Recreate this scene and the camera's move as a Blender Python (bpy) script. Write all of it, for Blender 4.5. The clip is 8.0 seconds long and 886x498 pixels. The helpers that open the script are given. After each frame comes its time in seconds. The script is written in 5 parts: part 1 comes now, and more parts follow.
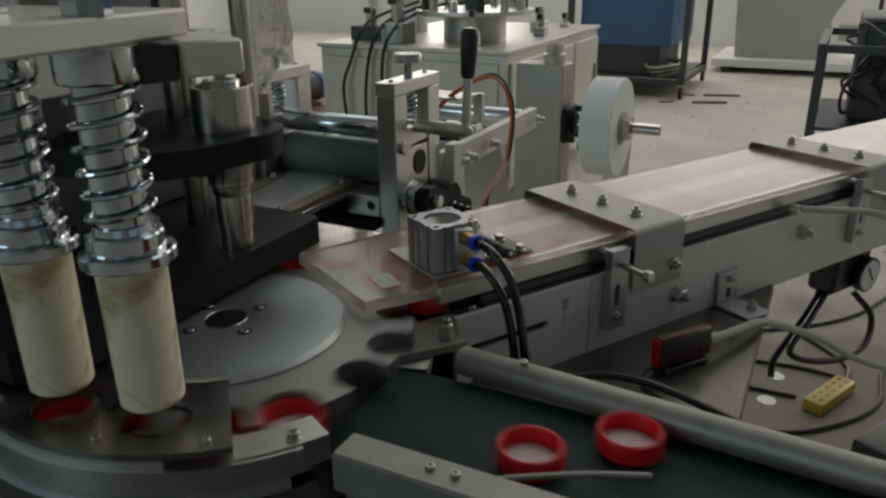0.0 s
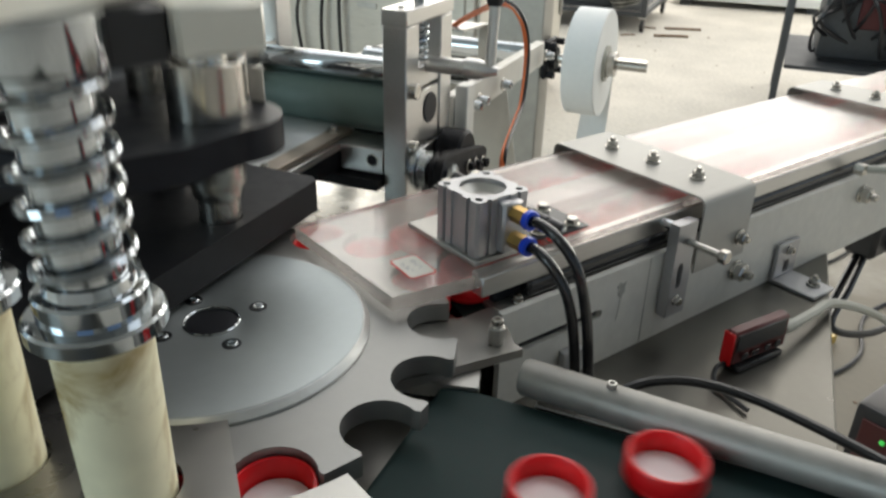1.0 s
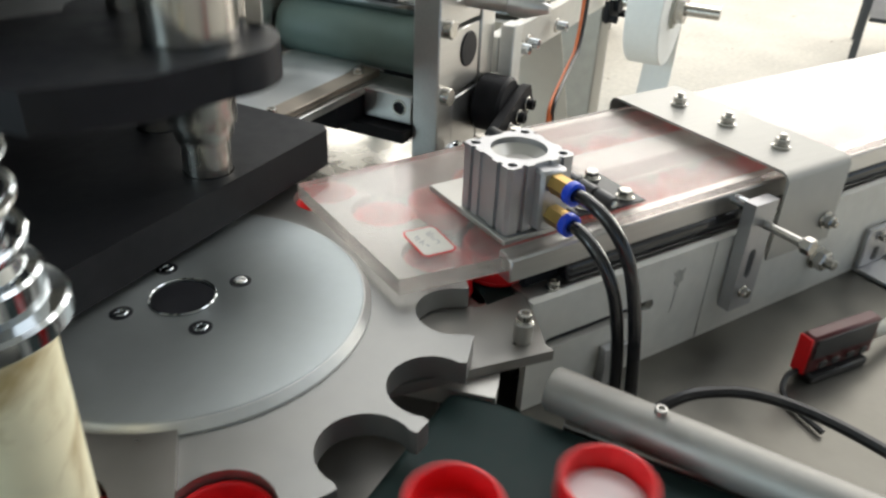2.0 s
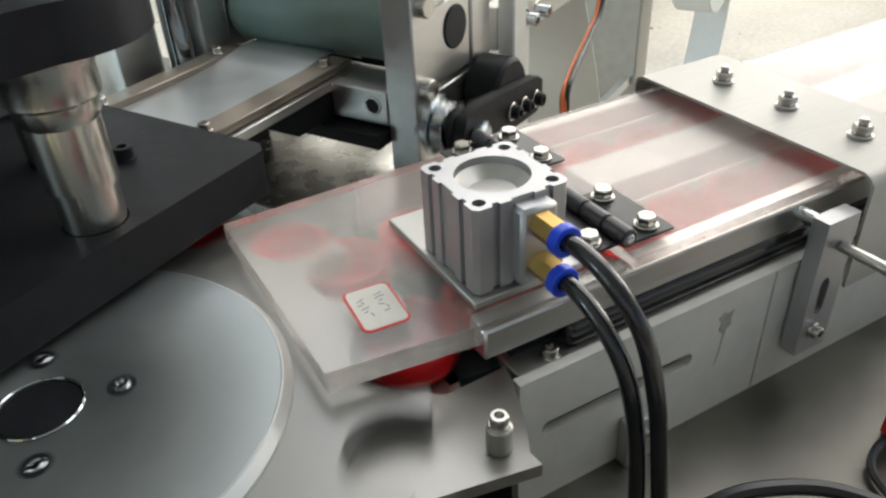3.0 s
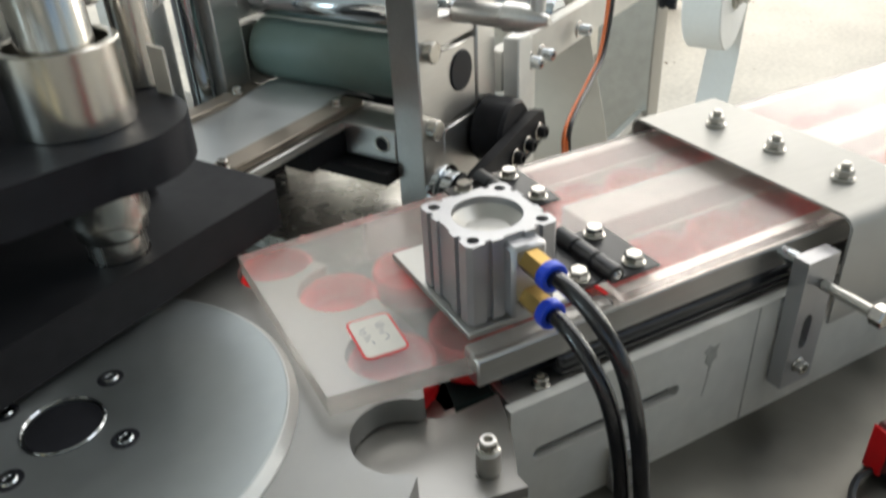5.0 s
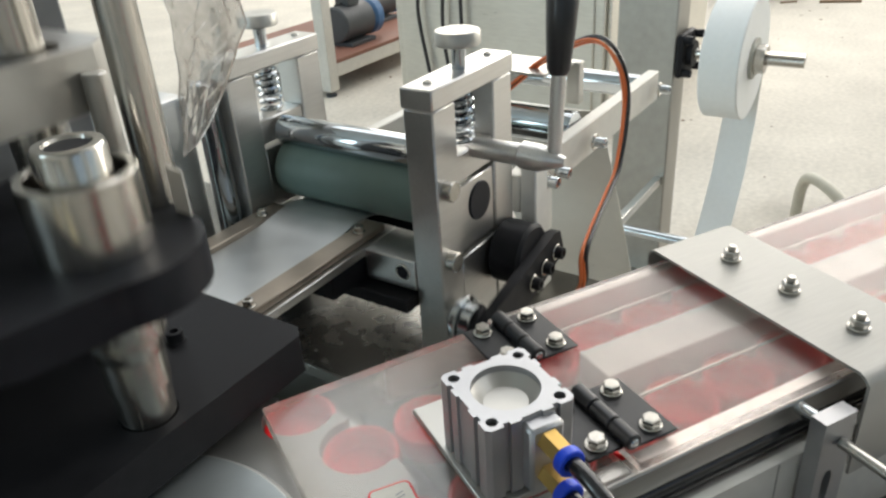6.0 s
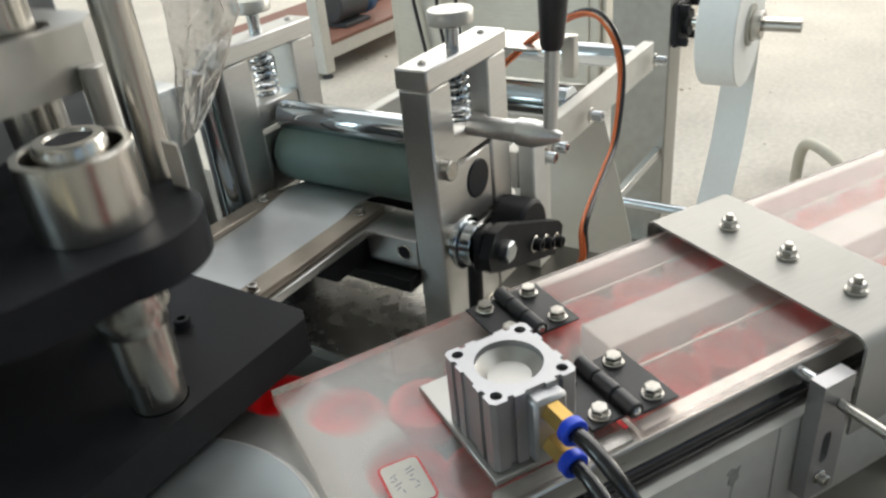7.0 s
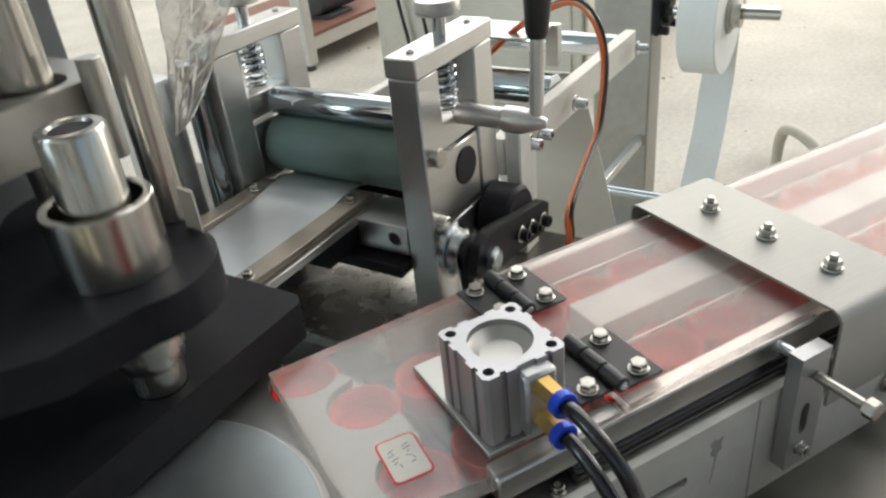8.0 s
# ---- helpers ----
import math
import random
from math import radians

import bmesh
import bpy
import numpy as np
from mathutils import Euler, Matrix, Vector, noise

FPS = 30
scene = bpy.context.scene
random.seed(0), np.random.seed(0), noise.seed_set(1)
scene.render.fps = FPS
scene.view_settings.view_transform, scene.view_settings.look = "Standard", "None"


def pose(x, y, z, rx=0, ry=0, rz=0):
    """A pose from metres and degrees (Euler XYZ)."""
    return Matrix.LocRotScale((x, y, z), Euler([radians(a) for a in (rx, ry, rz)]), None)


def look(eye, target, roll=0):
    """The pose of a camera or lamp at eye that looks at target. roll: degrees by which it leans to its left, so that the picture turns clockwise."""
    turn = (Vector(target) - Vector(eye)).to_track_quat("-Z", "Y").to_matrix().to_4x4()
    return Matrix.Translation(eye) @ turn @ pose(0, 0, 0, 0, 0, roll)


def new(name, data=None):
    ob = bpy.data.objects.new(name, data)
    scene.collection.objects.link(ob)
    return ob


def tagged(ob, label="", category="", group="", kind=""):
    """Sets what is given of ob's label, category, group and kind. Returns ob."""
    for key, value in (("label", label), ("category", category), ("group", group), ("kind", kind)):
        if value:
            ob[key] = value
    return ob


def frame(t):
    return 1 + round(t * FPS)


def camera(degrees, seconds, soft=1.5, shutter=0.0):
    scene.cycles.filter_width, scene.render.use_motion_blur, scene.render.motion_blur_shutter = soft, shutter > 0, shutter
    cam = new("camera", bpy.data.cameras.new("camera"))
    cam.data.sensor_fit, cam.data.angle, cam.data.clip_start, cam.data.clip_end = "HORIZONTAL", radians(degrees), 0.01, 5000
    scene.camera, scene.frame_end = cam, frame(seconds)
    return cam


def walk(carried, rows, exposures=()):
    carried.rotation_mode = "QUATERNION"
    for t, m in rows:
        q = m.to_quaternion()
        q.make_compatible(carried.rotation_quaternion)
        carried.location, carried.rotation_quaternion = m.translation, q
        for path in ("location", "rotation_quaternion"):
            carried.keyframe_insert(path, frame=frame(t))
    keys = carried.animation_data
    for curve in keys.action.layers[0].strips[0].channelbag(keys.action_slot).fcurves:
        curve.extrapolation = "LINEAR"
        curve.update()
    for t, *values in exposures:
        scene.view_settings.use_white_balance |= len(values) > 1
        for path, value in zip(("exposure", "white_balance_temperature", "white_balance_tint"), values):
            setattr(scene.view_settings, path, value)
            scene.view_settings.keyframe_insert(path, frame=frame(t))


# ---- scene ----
cam = camera(60.3, 8.0, soft=2.4, shutter=0.5)
PATH = [
    (0, (-0.04, -0.022, 1.186), (0.97, 1.545, 0.464), -0.7),
    (0.5, (-0.021, 0.069, 1.177), (1.024, 1.588, 0.403), 0.9),
    (1, (-0.015, 0.153, 1.162), (1.072, 1.579, 0.276), 1.4),
    (1.2, (-0.011, 0.175, 1.152), (1.088, 1.563, 0.221), 2.4),
    (2.3, (0.101, 0.247, 1.135), (0.976, 1.717, 0.098), 1.1),
    (2.5, (0.134, 0.274, 1.137), (0.979, 1.752, 0.087), -0.6),
    (3, (0.173, 0.306, 1.114), (0.955, 1.777, 0.008), -3.0),
    (3.5, (0.181, 0.305, 1.116), (0.948, 1.784, 0.009), -3.3),
    (4, (0.183, 0.3, 1.118), (0.936, 1.79, 0.017), -3.3),
    (4.5, (0.179, 0.295, 1.122), (0.943, 1.793, 0.039), -3.2),
    (5, (0.172, 0.283, 1.13), (0.938, 1.81, 0.09), -3.0),
    (5.2, (0.171, 0.282, 1.153), (0.947, 1.846, 0.178), -3.3),
    (6.3, (0.189, 0.308, 1.197), (0.929, 1.908, 0.253), -4.1),
    (6.5, (0.188, 0.304, 1.198), (0.921, 1.906, 0.251), -4.4),
    (7, (0.185, 0.298, 1.198), (0.915, 1.874, 0.206), -6.0),
    (7.5, (0.182, 0.297, 1.201), (0.919, 1.849, 0.178), -6.6),
    (8, (0.175, 0.287, 1.201), (0.932, 1.835, 0.187), -6.2),
]
walk(cam, [(t, look(eye, target, roll)) for t, eye, target, roll in PATH],
     exposures=[(0, -1.22), (0.15, -1.02), (0.5, -0.01), (0.8, 0.10), (1.2, 0.28), (2.3, 0.54), (5.2, 0.54), (6.3, 0.36), (8.0, 0.36)])

# ---- light ----
MF = pose(0.127, 0.597, 0, 0, 0, 30)      # machine axes: u along the film, v across it
WF = Matrix.Identity(4)

world = bpy.data.worlds.new("sky")
scene.world = world
world.use_nodes = True
wn = world.node_tree
sky = wn.nodes.new("ShaderNodeTexSky")
sky.sky_type, sky.sun_disc, sky.sun_elevation, sky.sun_rotation = "NISHITA", False, radians(48), radians(60)
wn.nodes["Background"].inputs[1].default_value = 0.10
wn.links.new(sky.outputs[0], wn.nodes["Background"].inputs[0])


def window_light(u, v, z, ru, rz, w, h, power, tone):
    lamp = bpy.data.lights.new("window_light", "AREA")
    lamp.shape, lamp.size, lamp.size_y, lamp.energy, lamp.color = "RECTANGLE", w, h, power, tone
    ob = new("window_light", lamp)
    ob.matrix_basis = MF @ pose(u, v, z, ru, 0, rz)
    return ob


# ---- materials ----
def material(name, base, rough=0.5, metal=0.0, spread=0.06, grain=60.0, stain=4.0, bump=0.05, rspread=0.1, stretch=(1, 1, 1), coat=0.0, spec=0.5):
    m = bpy.data.materials.new(name)
    m.use_nodes = True
    nt = m.node_tree
    b = nt.nodes["Principled BSDF"]
    b.inputs["Metallic"].default_value = metal
    b.inputs["Coat Weight"].default_value = coat
    b.inputs["Specular IOR Level"].default_value = spec
    co = nt.nodes.new("ShaderNodeTexCoord")
    mp = nt.nodes.new("ShaderNodeMapping")
    mp.inputs["Scale"].default_value = stretch
    nt.links.new(co.outputs["Object"], mp.inputs["Vector"])
    fine, coarse = nt.nodes.new("ShaderNodeTexNoise"), nt.nodes.new("ShaderNodeTexNoise")
    fine.inputs["Scale"].default_value, coarse.inputs["Scale"].default_value = grain, stain
    fine.inputs["Detail"].default_value, coarse.inputs["Detail"].default_value = 6, 5
    nt.links.new(mp.outputs[0], fine.inputs["Vector"])
    nt.links.new(co.outputs["Object"], coarse.inputs["Vector"])
    mix = nt.nodes.new("ShaderNodeMath")
    mix.operation = "ADD"
    nt.links.new(fine.outputs["Fac"], mix.inputs[0])
    nt.links.new(coarse.outputs["Fac"], mix.inputs[1])
    ramp = nt.nodes.new("ShaderNodeMapRange")
    ramp.inputs["From Min"].default_value, ramp.inputs["From Max"].default_value = 0.6, 1.4
    ramp.inputs["To Min"].default_value, ramp.inputs["To Max"].default_value = 1 - spread, 1 + spread
    nt.links.new(mix.outputs[0], ramp.inputs["Value"])
    mul = nt.nodes.new("ShaderNodeVectorMath")
    mul.operation = "SCALE"
    mul.inputs[0].default_value = base
    nt.links.new(ramp.outputs[0], mul.inputs["Scale"])
    nt.links.new(mul.outputs[0], b.inputs["Base Color"])
    rr = nt.nodes.new("ShaderNodeMapRange")
    rr.inputs["From Min"].default_value, rr.inputs["From Max"].default_value = 0.6, 1.4
    rr.inputs["To Min"].default_value, rr.inputs["To Max"].default_value = max(0.02, rough - rspread), min(1, rough + rspread)
    nt.links.new(mix.outputs[0], rr.inputs["Value"])
    nt.links.new(rr.outputs[0], b.inputs["Roughness"])
    if bump:
        bp = nt.nodes.new("ShaderNodeBump")
        bp.inputs["Strength"].default_value, bp.inputs["Distance"].default_value = bump, 0.002
        nt.links.new(fine.outputs["Fac"], bp.inputs["Height"])
        nt.links.new(bp.outputs[0], b.inputs["Normal"])
    return m


STEEL = material("brushed_steel", (0.63, 0.62, 0.60), 0.36, 1.0, 0.10, 30, 14, 0.03, 0.10, (1, 18, 18))
DULL = material("dull_steel", (0.50, 0.49, 0.46), 0.46, 1.0, 0.14, 45, 16, 0.05, 0.12)
WORNRAIL = material("worn_rail_steel", (0.35, 0.30, 0.245), 0.38, 0.75, 0.22, 40, 30, 0.04, 0.12)
GUIDEPLATE = material("smooth_guide_plate", (0.30, 0.29, 0.27), 0.34, 0.7, 0.12, 30, 18, 0.02, 0.10)
# paler than the disc steel: the chamfer's highlight is put into the colour
LITRIM = material("lit_chamfered_rim", (0.60, 0.61, 0.60), 0.40, 0.8, 0.05, 120, 5, 0.01, 0.03)
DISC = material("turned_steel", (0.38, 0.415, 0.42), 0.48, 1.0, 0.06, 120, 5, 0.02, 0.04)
BEDSTEEL = material("worn_bed_steel", (0.15, 0.145, 0.128), 0.36, 0.9, 0.16, 40, 9, 0.03, 0.10)
DECK = material("mirror_deck_steel", (0.66, 0.64, 0.59), 0.27, 0.95, 0.12, 70, 16, 0.015, 0.07)
WORNTUBE = material("worn_grey_tube", (0.28, 0.27, 0.25), 0.5, 0.55, 0.22, 50, 22, 0.06, 0.10)
BACKPLATE = material("blue_grey_plate", (0.17, 0.18, 0.19), 0.38, 0.7, 0.18, 40, 12, 0.04, 0.10)
COVERSTEEL = material("dark_brushed_cover", (0.34, 0.33, 0.31), 0.30, 1.0, 0.10, 40, 9, 0.02, 0.08)
STAR = material("matt_star_steel", (0.29, 0.29, 0.28), 0.46, 0.9, 0.10, 60, 12, 0.03, 0.08)
SATIN = material("satin_bent_steel", (0.40, 0.39, 0.365), 0.52, 0.6, 0.12, 40, 10, 0.04, 0.10, (1, 14, 1))
POST = material("grey_brown_post", (0.38, 0.365, 0.33), 0.42, 0.7, 0.14, 40, 6, 0.04, 0.1)
CHROME = material("polished_steel", (0.50, 0.53, 0.55), 0.11, 1.0, 0.05, 40, 12, 0.0, 0.03)
GROUND = material("ground_steel", (0.54, 0.52, 0.48), 0.25, 1.0, 0.07, 60, 10, 0.0, 0.04, (9, 9, 0.6))
ALU = material("anodised_aluminium", (0.47, 0.47, 0.48), 0.42, 0.85, 0.07, 120, 20, 0.03, 0.08)
ALUPAINT = material("grey_aluminium_plate", (0.68, 0.67, 0.63), 0.48, 0.2, 0.10, 80, 12, 0.03, 0.10)
CREAMPLATE = material("cream_painted_plate", (0.72, 0.70, 0.62), 0.4, 0.1, 0.06, 60, 10, 0.03, 0.10)
OXIDE = material("black_oxide_steel", (0.017, 0.017, 0.019), 0.48, 0.0, 0.3, 90, 18, 0.04, 0.10, spec=0.15)
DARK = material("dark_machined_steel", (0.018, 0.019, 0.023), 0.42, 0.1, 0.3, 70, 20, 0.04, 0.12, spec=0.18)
RUBBER = material("green_rubber", (0.15, 0.22, 0.20), 0.5, 0.0, 0.10, 60, 20, 0.03, 0.10)
BELT = material("dark_green_belt", (0.010, 0.026, 0.025), 0.62, 0.0, 0.25, 140, 12, 0.06, 0.10, spec=0.3)
BLACK = material("black_plastic", (0.018, 0.018, 0.02), 0.33, 0.0, 0.25, 120, 25, 0.02, 0.08)
HOSE = material("black_tubing", (0.012, 0.012, 0.014), 0.2, 0.0, 0.3, 160, 40, 0.02, 0.08, coat=0.4)
BLUE = material("blue_plastic", (0.01, 0.06, 0.62), 0.32, 0.0, 0.10, 100, 30, 0.0, 0.06)
BRASS = material("brass", (0.52, 0.34, 0.11), 0.34, 1.0, 0.12, 90, 30, 0.02, 0.08)
RED = material("red_plastic", (0.68, 0.008, 0.012), 0.36, 0.0, 0.08, 90, 30, 0.02, 0.08)
LINER = material("white_liner", (0.72, 0.68, 0.68), 0.5, 0.0, 0.06, 90, 40, 0.03, 0.08)
WHITE = material("white_paper", (0.82, 0.83, 0.81), 0.6, 0.0, 0.03, 80, 10, 0.02, 0.05)
FILM = material("pale_film", (0.62, 0.60, 0.55), 0.32, 0.0, 0.04, 50, 6, 0.02, 0.08)
FOIL = material("grey_foil", (0.60, 0.62, 0.62), 0.34, 0.7, 0.06, 50, 10, 0.02, 0.08)
FLOOR = material("dusty_concrete", (0.58, 0.545, 0.48), 0.75, 0.0, 0.22, 45, 2.6, 0.35, 0.12)


def shaded_dirty_patch(m, centre, radius, dark_tone):
    """A ragged dark patch on a floor: trodden grime together with shade put into the colour."""
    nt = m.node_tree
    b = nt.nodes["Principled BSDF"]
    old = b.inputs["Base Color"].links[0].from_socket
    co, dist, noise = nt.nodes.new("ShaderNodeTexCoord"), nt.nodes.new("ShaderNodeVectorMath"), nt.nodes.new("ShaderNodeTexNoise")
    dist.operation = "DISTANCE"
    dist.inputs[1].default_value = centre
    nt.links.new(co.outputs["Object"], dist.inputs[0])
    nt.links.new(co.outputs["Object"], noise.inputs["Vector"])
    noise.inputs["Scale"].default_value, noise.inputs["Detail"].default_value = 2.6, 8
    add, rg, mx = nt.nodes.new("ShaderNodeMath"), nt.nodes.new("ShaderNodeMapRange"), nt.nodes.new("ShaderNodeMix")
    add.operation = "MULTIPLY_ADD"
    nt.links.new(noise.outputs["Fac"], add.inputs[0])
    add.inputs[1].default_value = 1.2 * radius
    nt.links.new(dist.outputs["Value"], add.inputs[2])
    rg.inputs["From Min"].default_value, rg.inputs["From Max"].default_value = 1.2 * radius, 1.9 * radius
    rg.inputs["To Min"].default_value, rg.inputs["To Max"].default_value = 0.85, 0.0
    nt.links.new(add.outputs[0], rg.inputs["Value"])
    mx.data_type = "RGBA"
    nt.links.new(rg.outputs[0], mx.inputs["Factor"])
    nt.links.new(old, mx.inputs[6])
    mx.inputs[7].default_value = (*dark_tone, 1)
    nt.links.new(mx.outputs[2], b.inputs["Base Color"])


# brown grime, darkened further to paint in the shade of chute and hopper
shaded_dirty_patch(FLOOR, (1.45, -0.85, 0.0), 1.15, (0.15, 0.13, 0.095))
WALL = material("whitewashed_wall", (0.74, 0.75, 0.74), 0.8, 0.0, 0.06, 20, 1.2, 0.08, 0.05)
# for walls out of view, greyed to limit bounce and darken chrome reflections
DIMWALL = material("toned_down_wall", (0.44, 0.46, 0.46), 0.8, 0.0, 0.08, 20, 1.2, 0.08, 0.05)
ROOF = material("corrugated_roof", (0.50, 0.52, 0.53), 0.6, 0.2, 0.08, 20, 1.0, 0.05, 0.05)
CABINET = material("stainless_cabinet", (0.60, 0.58, 0.52), 0.36, 0.6, 0.12, 20, 3, 0.03, 0.10, (1, 1, 10))
GREYPAINT = material("grey_paint", (0.46, 0.46, 0.44), 0.5, 0.0, 0.08, 60, 6, 0.04, 0.08)
WELD = material("pale_painted_steel", (0.62, 0.60, 0.55), 0.5, 0.2, 0.10, 60, 6, 0.04, 0.08)
BLUEPAINT = material("blue_paint", (0.05, 0.13, 0.27), 0.45, 0.0, 0.12, 50, 5, 0.04, 0.08)
DARKPAINT = material("dark_grey_paint", (0.055, 0.06, 0.065), 0.5, 0.0, 0.20, 50, 6, 0.04, 0.08)
MAROON = material("dark_red_paint", (0.085, 0.014, 0.014), 0.42, 0.0, 0.12, 60, 8, 0.03, 0.08)
RUST = material("rusty_brown_paint", (0.22, 0.10, 0.07), 0.6, 0.0, 0.20, 60, 8, 0.06, 0.08)
ORANGE = material("orange_insulation", (0.80, 0.20, 0.06), 0.42, 0.0, 0.06, 80, 20, 0.0, 0.05)
GREYCABLE = material("grey_cable", (0.42, 0.42, 0.37), 0.5, 0.0, 0.08, 80, 20, 0.0, 0.05)
YELLOW = material("yellow_plastic", (0.46, 0.31, 0.03), 0.4, 0.0, 0.10, 80, 15, 0.02, 0.08)
STAIN = material("grease_stain", (0.40, 0.395, 0.37), 0.6, 0.2, 0.4, 120, 40, 0.05, 0.08)
WOOD = material("weathered_wood", (0.20, 0.13, 0.08), 0.7, 0.0, 0.25, 50, 8, 0.1, 0.08, (1, 14, 1))
PAPER = material("cream_label_paper", (0.70, 0.67, 0.60), 0.6, 0.0, 0.05, 80, 40, 0.02, 0.05)
MUSTARD = material("white_cord", (0.60, 0.57, 0.48), 0.5, 0.0, 0.08, 80, 20, 0.0, 0.05)


def stained(name, base, stain, scale, lo, hi, rough):
    """A pale plastic with smudges of a second colour."""
    m = material(name, base, rough, 0.0, 0.08, 60, 14, 0.03, 0.10)
    nt = m.node_tree
    b = nt.nodes["Principled BSDF"]
    old = b.inputs["Base Color"].links[0].from_socket
    n, rp, mx = nt.nodes.new("ShaderNodeTexNoise"), nt.nodes.new("ShaderNodeMapRange"), nt.nodes.new("ShaderNodeMix")
    co = nt.nodes.new("ShaderNodeTexCoord")
    nt.links.new(co.outputs["Object"], n.inputs["Vector"])
    n.inputs["Scale"].default_value, n.inputs["Detail"].default_value, n.inputs["Distortion"].default_value = scale, 6, 0.6
    rp.inputs["From Min"].default_value, rp.inputs["From Max"].default_value = lo, hi
    nt.links.new(n.outputs["Fac"], rp.inputs["Value"])
    mx.data_type = "RGBA"
    nt.links.new(rp.outputs[0], mx.inputs["Factor"])
    nt.links.new(old, mx.inputs[6])
    mx.inputs[7].default_value = (*stain, 1)
    nt.links.new(mx.outputs[2], b.inputs["Base Color"])
    return m


NYLON = stained("cream_nylon", (0.84, 0.79, 0.56), (0.38, 0.28, 0.11), 24, 0.49, 0.64, 0.45)


def translucent(name, tint, haze, rough, ior=1.49, spec=0.5):
    """Scuffed clear plastic: rough transmission with a share of pale haze that varies over the sheet."""
    m = bpy.data.materials.new(name)
    m.use_nodes = True
    nt = m.node_tree
    b = nt.nodes["Principled BSDF"]
    b.inputs["Base Color"].default_value = (*tint, 1)
    b.inputs["Transmission Weight"].default_value = 1
    b.inputs["Roughness"].default_value = rough
    b.inputs["IOR"].default_value = ior
    b.inputs["Specular IOR Level"].default_value = spec
    d = nt.nodes.new("ShaderNodeBsdfDiffuse")
    d.inputs["Color"].default_value = (0.66, 0.62, 0.57, 1)
    co, n1, n2 = nt.nodes.new("ShaderNodeTexCoord"), nt.nodes.new("ShaderNodeTexNoise"), nt.nodes.new("ShaderNodeTexNoise")
    n1.inputs["Scale"].default_value, n2.inputs["Scale"].default_value = 26, 190
    n1.inputs["Detail"].default_value, n2.inputs["Detail"].default_value = 5, 4
    add = nt.nodes.new("ShaderNodeMath")
    add.operation = "ADD"
    for n, k in ((n1, 0), (n2, 1)):
        nt.links.new(co.outputs["Object"], n.inputs["Vector"])
        nt.links.new(n.outputs["Fac"], add.inputs[k])
    r = nt.nodes.new("ShaderNodeMapRange")
    r.inputs["From Min"].default_value, r.inputs["From Max"].default_value = 0.65, 1.35
    r.inputs["To Min"].default_value, r.inputs["To Max"].default_value = max(0, haze - 0.08), haze + 0.08
    nt.links.new(add.outputs[0], r.inputs["Value"])
    mix = nt.nodes.new("ShaderNodeMixShader")
    nt.links.new(r.outputs[0], mix.inputs[0])
    nt.links.new(b.outputs[0], mix.inputs[1])
    nt.links.new(d.outputs[0], mix.inputs[2])
    nt.links.new(mix.outputs[0], nt.nodes["Material Output"].inputs["Surface"])
    return m


ACRYLIC = translucent("scuffed_acrylic", (0.95, 0.92, 0.88), 0.15, 0.16)
SHEET = translucent("milky_plastic_sheet", (0.95, 0.89, 0.86), 0.09, 0.25, 1.30, 0.15)
CLEAR = translucent("clear_plastic", (0.97, 0.98, 0.98), 0.30, 0.06)


def glow(name, tone, strength):
    m = bpy.data.materials.new(name)
    m.use_nodes = True
    b = m.node_tree.nodes["Principled BSDF"]
    b.inputs["Base Color"].default_value = (*tone, 1)
    b.inputs["Emission Color"].default_value = (*tone, 1)
    b.inputs["Emission Strength"].default_value = strength
    return m


LED_GREEN, LED_AMBER = glow("green_led", (0.1, 0.9, 0.15), 0.3), glow("amber_led", (1.0, 0.45, 0.05), 0.3)


# ---- building helpers ----
class Thing:
    """A top-level Empty at a base point of a frame (world or machine axes); parts are modelled in the frame's coordinates."""
    def __init__(self, name, base, label, category, fr=WF, group=""):
        self.off = Vector(base)
        self.ob = new(name)
        self.ob.empty_display_size = 0.02
        self.rest = fr @ Matrix.Translation(self.off)
        self.ob.matrix_basis = self.rest
        tagged(self.ob, label, category, group)

    def shifted(self, x=0, y=0, z=0):
        return Matrix.Translation((x, y, z)) @ self.rest


def finish(me, mat, smooth):
    me.materials.append(mat)
    if smooth:
        me.polygons.foreach_set("use_smooth", [True] * len(me.polygons))
        me.set_sharp_from_angle(angle=radians(38))
    return me


def part(name, bm, mat, parent, label="", smooth=True):
    t = parent if isinstance(parent, Thing) else None
    off = t.off if t else Vector(parent["off"])
    bmesh.ops.translate(bm, verts=bm.verts, vec=-off)
    bmesh.ops.recalc_face_normals(bm, faces=bm.faces)
    me = bpy.data.meshes.new(name)
    bm.to_mesh(me)
    bm.free()
    ob = new(name, finish(me, mat, smooth))
    ob.parent = t.ob if t else parent
    ob["off"] = tuple(off)
    return tagged(ob, label)


def piece(name, me, pos, parent, rx=0, ry=0, rz=0, label=""):
    t = parent if isinstance(parent, Thing) else None
    off = t.off if t else Vector(parent["off"])
    ob = new(name, me)
    ob.parent = t.ob if t else parent
    p = Vector(pos) - off
    ob.matrix_basis = pose(p.x, p.y, p.z, rx, ry, rz)
    return tagged(ob, label)


def structure(name, bm, mat, label, fr=WF, smooth=False):
    bmesh.ops.recalc_face_normals(bm, faces=bm.faces)
    me = bpy.data.meshes.new(name)
    bm.to_mesh(me)
    bm.free()
    ob = new(name, finish(me, mat, smooth))
    ob.matrix_basis = fr
    return tagged(ob, label, name.split("_")[0], kind="structure")


